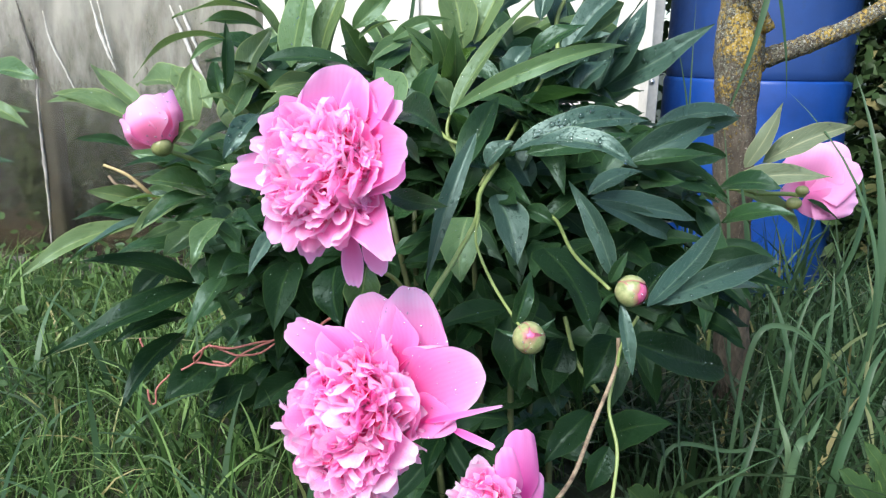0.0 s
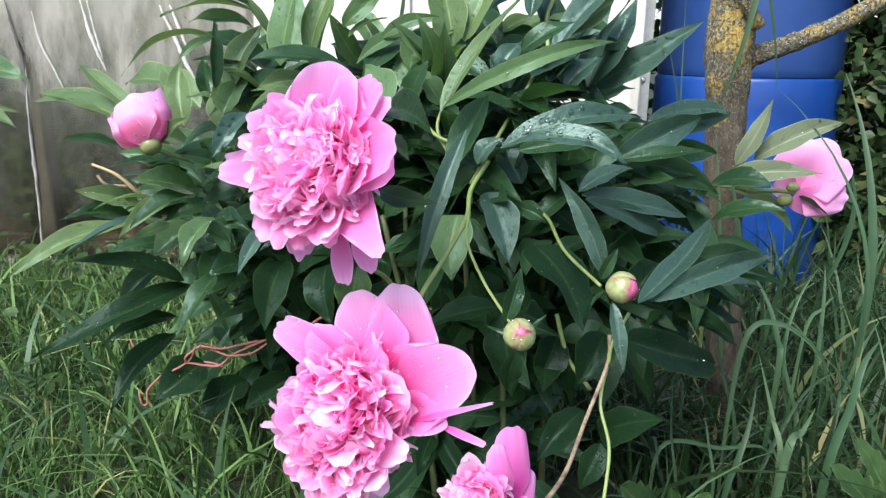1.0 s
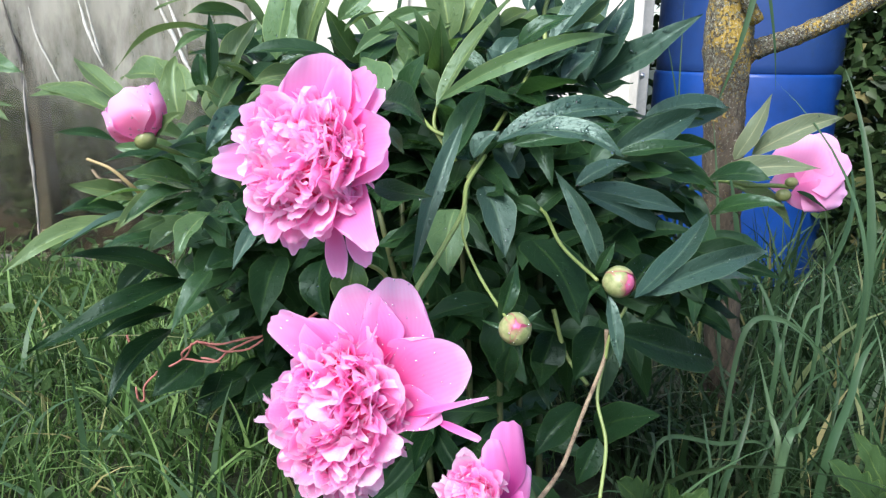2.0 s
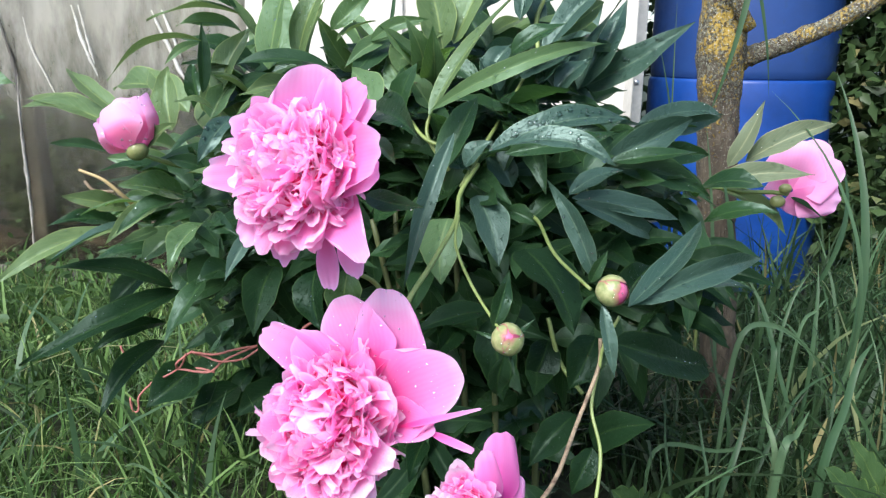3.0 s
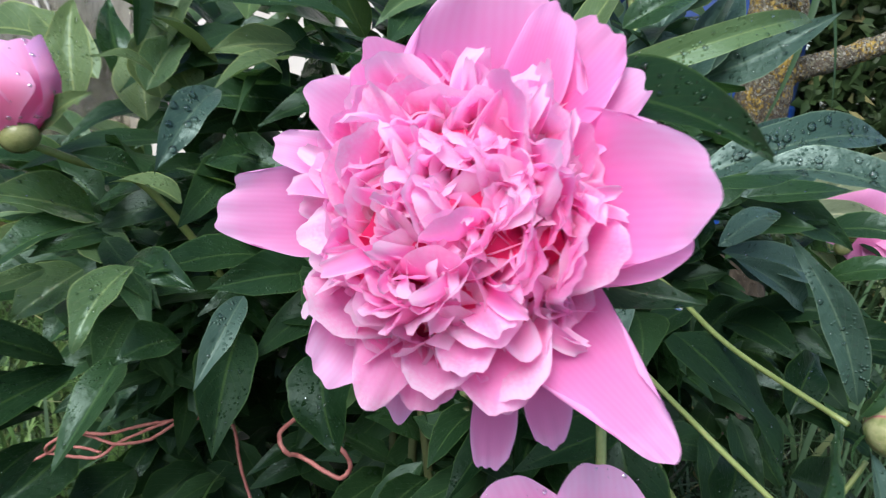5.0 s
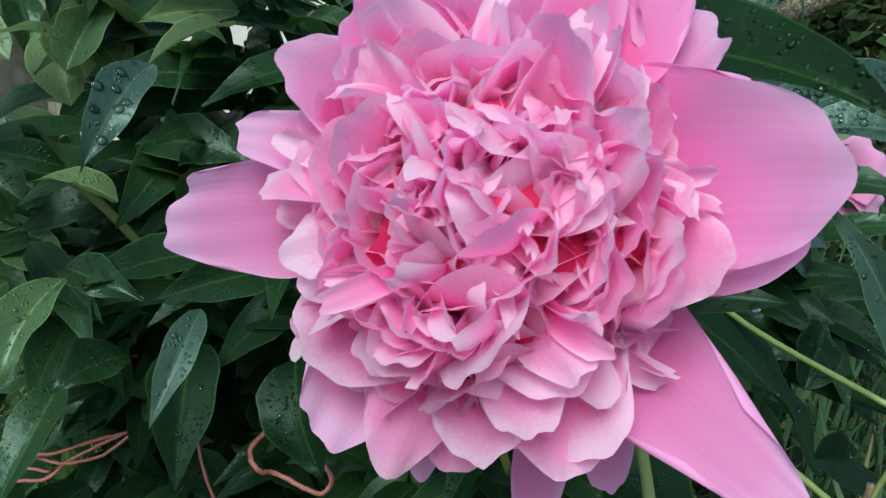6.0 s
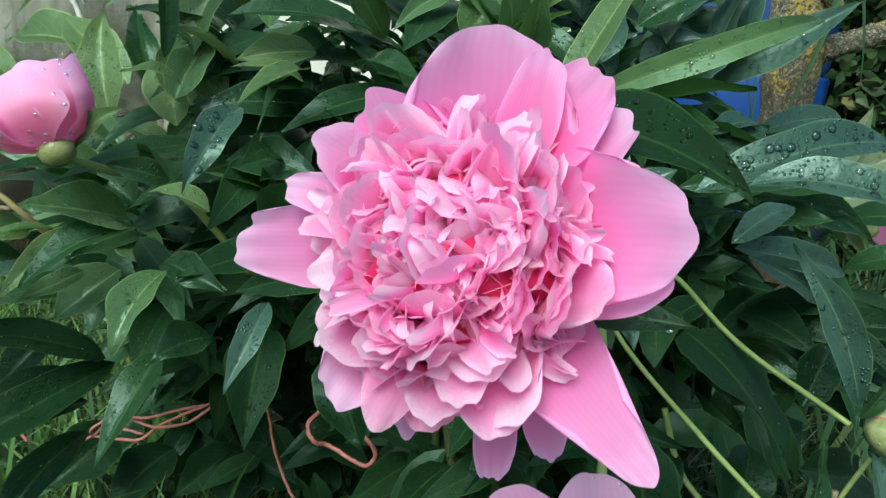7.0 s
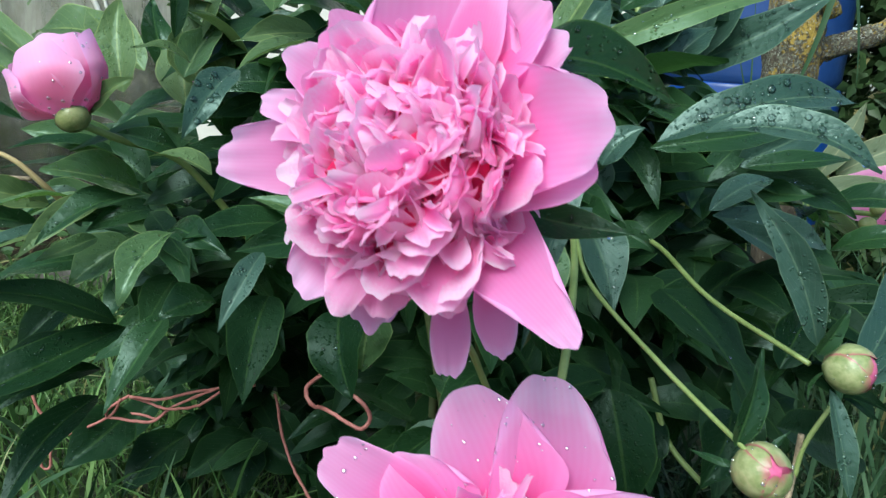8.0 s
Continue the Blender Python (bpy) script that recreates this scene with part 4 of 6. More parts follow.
def opening_bud(at, axis, r, label):
    """A plump half-open bud: a cup of wrapped pink petals on a round green calyx."""
    axis = Vector(axis).normalized()
    m = Matrix.Translation(at) @ axis.to_track_quat("Z", "Y").to_matrix().to_4x4()
    bm = bmesh.new()
    bmesh.ops.create_uvsphere(bm, u_segments=20, v_segments=14, radius=r * 0.36)
    bmesh.ops.scale(bm, vec=(1, 1, 0.9), verts=bm.verts)
    bmesh.ops.translate(bm, vec=(0, 0, -r * 0.72), verts=bm.verts)
    heart = part("bud", bm, BUDGREEN, bush, label, m)
    front = m.to_3x3().inverted() @ Vector((0.30, -0.95, 0.0))
    facing = math.atan2(front.y, front.x)
    # turn about the axis from the front, half-width, swell, height of the rim, flare of the rim
    wraps = [(-1.30, 0.62, 1.10, 0.52, 0.12), (-0.35, 1.00, 1.05, 0.80, -0.06), (0.95, 0.95, 1.00, 0.92, -0.02), (1.75, 0.95, 1.06, 1.14, 0.03), (2.95, 0.90, 1.00, 1.10, 0.02),
             (-2.15, 0.85, 1.00, 1.00, 0.04), (0.25, 1.0, 0.90, 0.98, -0.10), (2.1, 1.0, 0.88, 1.06, -0.06), (-1.9, 1.0, 0.86, 0.94, -0.06)]
    for k, (a0, half, swell, high, flare) in enumerate(wraps):
        nv, nu = 14, 14
        verts, uvs, faces = [], [], []
        for i in range(nv + 1):
            v = i / nv
            prof = swell * (0.22 + 0.78 * math.sin(math.pi / 2 * min(1.0, v / 0.55)) ** 0.9 - 0.26 * max(0.0, v - 0.5) ** 1.2) + flare * v ** 5
            for j in range(nu + 1):
                u = 2 * j / nu - 1
                ph = facing + a0 + half * u * (0.45 + 0.55 * math.sin(math.pi / 2 * min(1.0, v / 0.5)))
                rim = high - 0.42 * abs(u) ** 2.8 - 0.03 * math.sin(u * 6 + k * 2)
                z = -0.70 + (rim + 0.70) * v
                pr = prof * (1 + 0.02 * math.sin(u * 5 + k) * v) + 0.03 * (u > 0) * abs(u) ** 3
                verts.append((r * pr * math.cos(ph), r * pr * math.sin(ph), r * z))
                uvs.append(((u + 1) / 2, v))
        for i in range(nv):
            for j in range(nu):
                q = i * (nu + 1) + j
                faces.append((q, q + 1, q + nu + 2, q + nu + 1))
        ob = put("petal", mesh_of("petal", verts, faces, uvs), BUDPETAL, heart, m)
        r2 = random.Random(k)
        for f in r2.sample(list(ob.data.polygons), 16 if k < 4 else 0):
            n = f.normal if f.normal.dot(Vector((f.center.x, f.center.y, 0))) > 0 else -f.normal
            PETALDEW.append((m @ f.center, (m.to_3x3() @ n).normalized(), 0.0006 + 0.0017 * r2.random() ** 2))
    for k in range(4):
        verts, faces, nv, nu = [], [], 9, 8
        for i in range(nv + 1):
            th = math.pi - (1.55 + 0.1 * k) * i / nv
            for j in range(nu + 1):
                ph = k * 1.6 + 0.95 * math.sin(math.pi * (0.15 + 0.72 * i / nv)) * (2 * j / nu - 1)
                rr = r * (0.385 + 0.006 * k)
                verts.append((rr * math.sin(th) * math.cos(ph), rr * math.sin(th) * math.sin(ph), 0.92 * rr * math.cos(th) - 0.72 * r))
        for i in range(nv):
            for j in range(nu):
                q = i * (nu + 1) + j
                faces.append((q, q + 1, q + nu + 2, q + nu + 1))
        put("sepal", mesh_of("sepal", verts, faces), BUDGREEN, heart, m)
    return heart


BUDPETAL = petal_material("bud_outer_petal", (0.90, 0.34, 0.54), (0.93, 0.52, 0.75), (0.90, 0.62, 0.93), 0.5)
opening_bud((-0.347, 0.862, 0.686), (-0.40, 0.34, 0.85), 0.0335, "plump pink half-open peony bud with a green base")
bud((0.095, 0.579, 0.548), (0.0, -0.80, 0.50), 0.0135, "round green peony bud with a red seam", 3, 0.10)
bud((0.198, 0.687, 0.559), (0.75, -0.62, 0.05), 0.0155, "round green peony bud showing pink", 5, 0.55)

stem([(0.064, 0.920, 0.646), (0.045, 0.840, 0.624), (0.042, 0.790, 0.602), (0.024, 0.700, 0.581), (0.006, 0.630, 0.562), (-0.004, 0.600, 0.534)], 0.0028, 0.0025, STEM)
stem([(0.045, 0.800, 0.606), (0.044, 0.740, 0.589), (0.062, 0.650, 0.574), (0.084, 0.588, 0.559), (0.089, 0.580, 0.556)], 0.0017, 0.0012, STEM)
stem([(0.120, 0.930, 0.587), (0.139, 0.890, 0.582), (0.152, 0.800, 0.565), (0.179, 0.700, 0.556)], 0.0024, 0.0018, STEM)
stem([(0.195, 0.720, 0.497), (0.195, 0.720, 0.465), (0.170, 0.680, 0.419), (0.146, 0.620, 0.396), (0.122, 0.580, 0.384)], 0.0021, 0.0023, BROWNSTEM)
stem([(0.197, 0.730, 0.461), (0.189, 0.710, 0.424), (0.196, 0.680, 0.389), (0.187, 0.640, 0.349)], 0.0018, 0.0019, STEM)
stem([(0.213, 0.720, 0.522), (0.199, 0.720, 0.490), (0.196, 0.720, 0.465)], 0.0017, 0.0018, STEM)
stem([(-0.338, 0.862, 0.660), (-0.318, 0.890, 0.646), (-0.280, 0.950, 0.617), (-0.220, 1.000, 0.522)], 0.0028, 0.0036, STEM)
stem([(-0.447, 0.920, 0.630), (-0.417, 0.920, 0.618), (-0.398, 0.930, 0.596), (-0.388, 0.950, 0.574)], 0.0018, 0.0031, TWIG)
stem([(-0.447, 0.930, 0.614), (-0.435, 0.930, 0.602), (-0.408, 0.930, 0.601)], 0.0019, 0.0022, BROWNSTEM)
stem([(-0.047, 1.000, 0.727), (-0.026, 0.960, 0.700), (0.000, 0.920, 0.676), (0.042, 0.900, 0.666)], 0.0018, 0.0026, STEM)
stem([(0.004, 0.950, 0.713), (-0.000, 0.930, 0.679), (0.028, 0.920, 0.638)], 0.0020, 0.0028, STEM)
stem([(0.121, 1.030, 0.747), (0.102, 1.000, 0.715), (0.070, 0.950, 0.664), (0.043, 0.920, 0.617)], 0.0021, 0.0028, STEM)
stem([(0.150, 1.100, 0.854), (0.139, 1.080, 0.823), (0.143, 1.040, 0.763)], 0.0032, 0.0031, STEM)
stem([(0.510, 1.300, 0.553), (0.575, 1.310, 0.552), (0.614, 1.310, 0.547)], 0.0039, 0.0039, STEM)
stem([(0.159, 0.920, 0.448), (0.176, 0.900, 0.394), (0.201, 0.860, 0.370)], 0.0030, 0.0028, OLIVE)
stem([(0.514, 1.300, 0.554), (0.469, 1.280, 0.563), (0.326, 1.150, 0.586), (0.195, 1.000, 0.600)], 0.0039, 0.0035, STEM)
stem([(-0.050, 0.700, 0.566), (-0.035, 0.720, 0.548), (-0.016, 0.740, 0.505)], 0.0023, 0.0024, STEM)

leaf((-0.243, 0.980, 0.824), (-0.338, 0.910, 0.813), 0.035, 10, 0.10, LEAF, 0.22, 0.3)
leaf((-0.250, 1.000, 0.803), (-0.318, 0.950, 0.810), 0.026, 20, 0.14, LEAF, 0.22, 0.3)
leaf((-0.283, 0.940, 0.791), (-0.364, 0.850, 0.745), 0.030, 15, 0.16, LEAF, 0.22, 0.3)
leaf((-0.294, 0.960, 0.789), (-0.328, 0.930, 0.762), 0.016, 0, 0.10, LEAF, 0.22, 0.3)
leaf((-0.286, 0.940, 0.728), (-0.286, 0.950, 0.815), 0.022, 40, 0.03, LEAF, 0.22, 0.3)
leaf((-0.282, 0.980, 0.715), (-0.242, 1.020, 0.813), 0.043, -10, 0.05, OLIVE, 0.22, 0.3)
leaf((-0.253, 1.120, 0.753), (-0.287, 1.150, 0.814), 0.039, 20, 0.05, LEAF, 0.22, 0.3)
leaf((-0.221, 1.060, 0.763), (-0.244, 1.140, 0.887), 0.061, 10, 0.05, LEAF, 0.22, 0.3)
leaf((-0.175, 1.020, 0.757), (-0.149, 1.060, 0.851), 0.044, -15, 0.05, OLIVE, 0.22, 0.3)
leaf((-0.123, 0.950, 0.760), (-0.235, 0.915, 0.763), 0.034, 10, 0.08, LEAF, 0.22, 0.3)
leaf((-0.175, 0.920, 0.719), (-0.223, 0.880, 0.729), 0.018, 0, 0.10, OLIVE, 0.22, 0.3)
leaf((-0.282, 0.950, 0.695), (-0.258, 1.000, 0.746), 0.043, 0, 0.05, LEAF, 0.30, 0.6)
leaf((-0.334, 0.950, 0.679), (-0.346, 0.980, 0.760), 0.046, 0, 0.05, OLIVE, 0.20, 0.5)
leaf((-0.270, 0.930, 0.708), (-0.307, 0.900, 0.719), 0.020, 0, 0.12, OLIVE, 0.22, 0.3)
leaf((-0.201, 0.800, 0.710), (-0.223, 0.742, 0.665), 0.026, -5, 0.12, SHEENLEAF, 0.22, 0.3, wet=1.6)
leaf((-0.173, 0.900, 0.729), (-0.209, 0.820, 0.707), 0.034, 10, 0.10, OLIVE, 0.22, 0.3)
leaf((-0.421, 0.980, 0.676), (-0.611, 1.080, 0.696), 0.041, 0, 0.06, OLIVE, 0.30, 0.3)
leaf((-0.434, 1.000, 0.683), (-0.610, 1.090, 0.707), 0.029, 10, 0.06, OLIVE, 0.30, 0.3)
leaf((-0.423, 1.000, 0.691), (-0.522, 1.050, 0.755), 0.039, 0, 0.08, OLIVE, 0.22, 0.3)
leaf((-0.421, 0.950, 0.649), (-0.471, 0.900, 0.665), 0.017, 10, 0.08, LEAF, 0.22, 0.3)
leaf((-0.340, 0.880, 0.660), (-0.294, 0.860, 0.697), 0.025, 0, 0.10, LEAF, 0.22, 0.3)
leaf((-0.312, 0.920, 0.599), (-0.367, 0.860, 0.623), 0.057, 0, 0.08, LEAF, 0.20, 0.7)
leaf((-0.273, 0.900, 0.638), (-0.315, 0.880, 0.652), 0.025, 0, 0.08, LEAF, 0.22, 0.3)
leaf((-0.232, 0.850, 0.628), (-0.276, 0.840, 0.641), 0.034, 0, 0.10, OLIVE, 0.22, 0.3)
leaf((-0.404, 0.950, 0.575), (-0.463, 0.900, 0.599), 0.031, 0, 0.08, OLIVE, 0.22, 0.3)
leaf((-0.374, 0.930, 0.586), (-0.419, 0.860, 0.583), 0.020, 10, 0.10, LEAF, 0.22, 0.3)
leaf((-0.410, 0.950, 0.549), (-0.474, 0.880, 0.566), 0.034, 0, 0.12, LEAF, 0.22, 0.3)
leaf((-0.403, 0.920, 0.552), (-0.513, 0.820, 0.504), 0.033, 5, 0.10, OLIVE, 0.22, 0.3)
leaf((-0.379, 0.900, 0.567), (-0.456, 0.820, 0.521), 0.031, 10, 0.10, SHEENLEAF, 0.22, 0.3)
leaf((-0.335, 0.920, 0.594), (-0.391, 0.860, 0.548), 0.028, 0, 0.10, OLIVE, 0.22, 0.3)
leaf((-0.300, 0.900, 0.599), (-0.365, 0.840, 0.566), 0.040, 0, 0.10, LEAF, 0.22, 0.3)
leaf((-0.350, 0.920, 0.554), (-0.389, 0.880, 0.539), 0.024, 0, 0.10, LEAF, 0.22, 0.3)
leaf((-0.268, 0.862, 0.577), (-0.291, 0.806, 0.533), 0.033, 5, 0.12, LEAF, 0.25, 0.6)
leaf((-0.279, 0.900, 0.572), (-0.223, 0.860, 0.562), 0.031, 0, 0.12, LEAF, 0.20, 0.5)
leaf((-0.179, 0.780, 0.587), (-0.199, 0.732, 0.544), 0.022, -5, 0.14, SHEENLEAF, 0.22, 0.3)
leaf((-0.331, 0.950, 0.546), (-0.377, 0.920, 0.509), 0.051, 0, 0.08, LEAF, 0.22, 0.3)
leaf((-0.336, 0.920, 0.476), (-0.453, 0.840, 0.520), 0.041, 10, 0.10, LEAF, 0.22, 0.3)
leaf((-0.243, 0.900, 0.508), (-0.281, 0.860, 0.503), 0.037, 0, 0.12, LEAF, 0.22, 0.3)
leaf((-0.332, 0.930, 0.468), (-0.482, 0.800, 0.409), 0.050, 10, 0.12, LEAF, 0.22, 0.3)
leaf((-0.377, 0.950, 0.451), (-0.442, 0.860, 0.406), 0.043, 15, 0.12, LEAF, 0.22, 0.3)
leaf((-0.377, 0.980, 0.403), (-0.451, 0.900, 0.386), 0.030, 15, 0.12, LEAF, 0.22, 0.3)
leaf((-0.286, 0.900, 0.492), (-0.316, 0.832, 0.427), 0.043, 0, 0.12, LEAF, 0.25, 0.5)
leaf((-0.202, 0.930, 0.505), (-0.206, 0.840, 0.440), 0.056, 0, 0.14, SHADELEAF, 0.20, 0.6)
leaf((-0.368, 0.950, 0.388), (-0.413, 0.840, 0.321), 0.044, 5, 0.12, LEAF, 0.22, 0.3)
leaf((-0.441, 1.360, 0.193), (-0.522, 1.330, 0.104), 0.070, 0, 0.12, LEAF, 0.22, 0.3)
leaf((-0.361, 1.360, 0.172), (-0.466, 1.330, 0.080), 0.090, 0, 0.12, LEAF, 0.22, 0.3)
leaf((-0.130, 0.860, 0.522), (-0.114, 0.806, 0.464), 0.064, 0, 0.10, SHADELEAF, 0.20, 0.6)
leaf((-0.329, 1.380, 0.263), (-0.381, 1.350, 0.176), 0.072, 0, 0.12, LEAF, 0.22, 0.3)
leaf((-0.396, 0.980, 0.479), (-0.439, 0.940, 0.431), 0.045, 0, 0.12, LEAF, 0.22, 0.3)
leaf((-0.404, 1.300, 0.088), (-0.361, 1.260, 0.015), 0.070, 0, 0.10, LEAF, 0.22, 0.3)
leaf((-0.107, 0.950, 0.499), (-0.115, 0.950, 0.426), 0.059, 0, 0.10, LEAF, 0.22, 0.3)
leaf((0.034, 1.020, 0.794), (-0.021, 1.100, 0.890), 0.065, -10, 0.06, OLIVE, 0.30, 0.5)
leaf((-0.090, 1.050, 0.796), (-0.005, 1.020, 0.817), 0.020, 20, 0.08, LEAF, 0.22, 0.3)
leaf((-0.047, 1.000, 0.799), (-0.108, 0.960, 0.761), 0.026, -20, 0.10, LEAF, 0.22, 0.3)
leaf((-0.055, 1.020, 0.763), (-0.130, 1.050, 0.791), 0.040, 0, 0.10, LEAF, 0.22, 0.3)
leaf((0.008, 0.840, 0.711), (0.111, 0.930, 0.853), 0.035, -20, 0.04, OLIVE, 0.25, 0.3)
leaf((0.010, 0.840, 0.717), (0.205, 0.865, 0.792), 0.024, 20, 0.30, FRESH, 0.22, 0.3)
leaf((0.002, 0.960, 0.712), (-0.032, 0.950, 0.762), 0.037, 0, 0.06, LEAF, 0.22, 0.3)
leaf((-0.057, 1.020, 0.765), (0.017, 1.000, 0.805), 0.042, 20, 0.10, OLIVE, 0.22, 0.3)
leaf((0.019, 0.860, 0.640), (0.062, 0.920, 0.731), 0.042, -10, 0.05, LEAF, 0.22, 0.3)
leaf((0.040, 0.760, 0.701), (-0.005, 0.700, 0.553), 0.024, -15, 0.04, SHEENLEAF, 0.25, 0.3)
leaf((0.052, 0.780, 0.663), (0.079, 0.780, 0.691), 0.031, 0, 0.08, SHEENLEAF, 0.22, 0.3)
leaf((0.076, 0.740, 0.685), (0.219, 0.770, 0.716), 0.034, -12, 0.14, SHEENLEAF, 0.20, 0.4, wet=2.4)
leaf((0.094, 0.810, 0.674), (0.223, 0.850, 0.695), 0.032, 20, 0.12, LEAF, 0.22, 0.3)
leaf((0.098, 0.720, 0.694), (0.194, 0.690, 0.681), 0.031, -10, 0.12, SHEENLEAF, 0.22, 0.4, wet=2.4)
leaf((0.115, 1.000, 0.752), (0.174, 0.980, 0.776), 0.043, 0, 0.06, LEAF, 0.22, 0.3)
leaf((0.213, 1.130, 0.732), (0.350, 1.060, 0.824), 0.056, 42, 0.08, SHEENLEAF, 0.20, 0.4, wet=1.6)
leaf((0.300, 1.190, 0.668), (0.443, 1.234, 0.678), 0.036, 20, 0.10, SHEENLEAF, 0.22, 0.3)
leaf((0.197, 1.040, 0.734), (0.258, 1.080, 0.858), 0.042, -20, 0.04, LEAF, 0.22, 0.3)
leaf((0.162, 1.040, 0.801), (0.230, 1.080, 0.850), 0.039, 0, 0.08, OLIVE, 0.22, 0.3)
leaf((0.215, 1.100, 0.690), (0.275, 1.110, 0.700), 0.030, 10, 0.10, LEAF, 0.22, 0.3)
leaf((0.191, 1.000, 0.690), (0.269, 1.040, 0.694), 0.033, 0, 0.10, LEAF, 0.22, 0.3)
leaf((0.232, 0.980, 0.646), (0.349, 1.020, 0.699), 0.048, 10, 0.10, LEAF, 0.25, 0.5)
leaf((0.238, 0.970, 0.646), (0.348, 0.980, 0.659), 0.032, 20, 0.08, LEAF, 0.22, 0.3)
leaf((0.249, 1.000, 0.634), (0.374, 1.000, 0.597), 0.049, 0, 0.08, LEAF, 0.22, 0.3)
leaf((0.295, 1.120, 0.681), (0.435, 1.180, 0.693), 0.037, 10, 0.10, LEAF, 0.22, 0.3)
leaf((-0.038, 0.720, 0.720), (-0.067, 0.780, 0.761), 0.041, 0, 0.05, LEAF, 0.22, 0.3)
leaf((-0.036, 0.660, 0.725), (0.020, 0.560, 0.718), 0.036, 0, 0.08, SHADELEAF, 0.25, 0.4)
leaf((-0.033, 0.660, 0.701), (-0.004, 0.620, 0.687), 0.023, 0, 0.10, OLIVE, 0.22, 0.3)
leaf((-0.031, 0.630, 0.658), (0.024, 0.592, 0.656), 0.024, 10, 0.06, LEAF, 0.15, 0.3)
leaf((0.110, 0.980, 0.609), (0.070, 1.000, 0.673), 0.048, 0, 0.06, LEAF, 0.22, 0.3)
leaf((0.122, 1.020, 0.703), (0.079, 1.040, 0.746), 0.049, 0, 0.06, LEAF, 0.22, 0.3)
leaf((0.162, 1.020, 0.674), (0.200, 1.040, 0.711), 0.049, 0, 0.06, LEAF, 0.22, 0.3)
leaf((-0.094, 1.080, 0.773), (-0.142, 1.120, 0.836), 0.048, 0, 0.06, LEAF, 0.22, 0.3)
leaf((0.074, 1.060, 0.784), (0.039, 1.120, 0.846), 0.051, 0, 0.06, LEAF, 0.22, 0.3)
leaf((0.140, 1.080, 0.808), (0.119, 1.140, 0.887), 0.051, 20, 0.06, LEAF, 0.22, 0.3)
leaf((0.031, 0.850, 0.592), (0.026, 0.800, 0.526), 0.060, 0, 0.08, LEAF, 0.20, 0.8)
leaf((0.063, 0.900, 0.611), (0.091, 0.840, 0.536), 0.052, 0, 0.08, LEAF, 0.20, 0.6)
leaf((0.101, 0.920, 0.590), (0.140, 0.900, 0.574), 0.029, 0, 0.10, LEAF, 0.22, 0.3)
leaf((0.182, 0.700, 0.568), (0.133, 0.722, 0.661), 0.026, -10, 0.05, SHEENLEAF, 0.20, 0.4)
leaf((0.177, 0.690, 0.566), (0.192, 0.690, 0.599), 0.015, 0, 0.10, LEAF, 0.22, 0.3)
leaf((0.173, 0.880, 0.618), (0.244, 0.920, 0.642), 0.030, 10, 0.10, SHEENLEAF, 0.22, 0.3)
leaf((0.177, 0.880, 0.614), (0.325, 0.955, 0.574), 0.040, 10, 0.08, SHEENLEAF, 0.22, 0.4)
leaf((0.179, 0.860, 0.613), (0.306, 0.950, 0.544), 0.032, 10, 0.08, SHEENLEAF, 0.22, 0.3)
leaf((0.120, 0.820, 0.565), (0.170, 0.730, 0.499), 0.091, 0, 0.06, SHADELEAF, 0.08, 0.7)
leaf((0.083, 0.585, 0.557), (0.095, 0.600, 0.602), 0.021, 0, 0.06, LEAF, 0.22, 0.3)
leaf((0.092, 0.570, 0.536), (0.087, 0.580, 0.496), 0.024, 0, 0.05, LEAF, 0.22, 0.3)
leaf((0.079, 0.800, 0.496), (-0.001, 0.760, 0.484), 0.039, 10, 0.10, LEAF, 0.20, 0.4)
leaf((0.085, 0.800, 0.488), (0.099, 0.760, 0.404), 0.069, 25, 0.06, LEAF, 0.06, 0.4)
leaf((0.221, 0.720, 0.532), (0.326, 0.863, 0.593), 0.035, -5, 0.06, SHEENLEAF, 0.20, 0.4)
leaf((0.229, 0.730, 0.532), (0.397, 0.850, 0.553), 0.035, 10, 0.10, SHEENLEAF, 0.22, 0.4)
leaf((0.232, 0.750, 0.528), (0.403, 0.890, 0.499), 0.033, 10, 0.08, SHEENLEAF, 0.22, 0.3)
leaf((0.221, 0.800, 0.463), (0.385, 0.960, 0.372), 0.065, 0, 0.06, LEAF, 0.18, 0.6)
leaf((0.189, 0.690, 0.544), (0.202, 0.666, 0.478), 0.017, 0, 0.04, SHEENLEAF, 0.22, 0.3)
leaf((0.202, 0.780, 0.351), (0.257, 0.710, 0.409), 0.050, 0, 0.06, LEAF, 0.18, 0.6)
leaf((0.198, 0.740, 0.362), (0.175, 0.720, 0.315), 0.037, 0, 0.08, LEAF, 0.22, 0.3)
leaf((0.190, 0.840, 0.352), (0.132, 0.800, 0.300), 0.048, 0, 0.10, LEAF, 0.22, 0.3)
leaf((0.213, 0.860, 0.446), (0.178, 0.820, 0.392), 0.058, 0, 0.10, LEAF, 0.22, 0.3)
leaf((0.237, 0.840, 0.495), (0.278, 0.880, 0.534), 0.044, 0, 0.08, LEAF, 0.22, 0.3)
leaf((0.054, 0.960, 0.494), (0.090, 0.940, 0.438), 0.059, 0, 0.10, LEAF, 0.22, 0.3)
leaf((0.161, 0.920, 0.417), (0.132, 0.880, 0.361), 0.057, 0, 0.10, LEAF, 0.22, 0.3)
leaf((0.203, 0.950, 0.511), (0.257, 0.980, 0.544), 0.048, 0, 0.10, LEAF, 0.22, 0.3)
leaf((0.490, 1.305, 0.596), (0.535, 1.290, 0.710), 0.040, 0, 0.05, PALE, 0.22, 0.3)
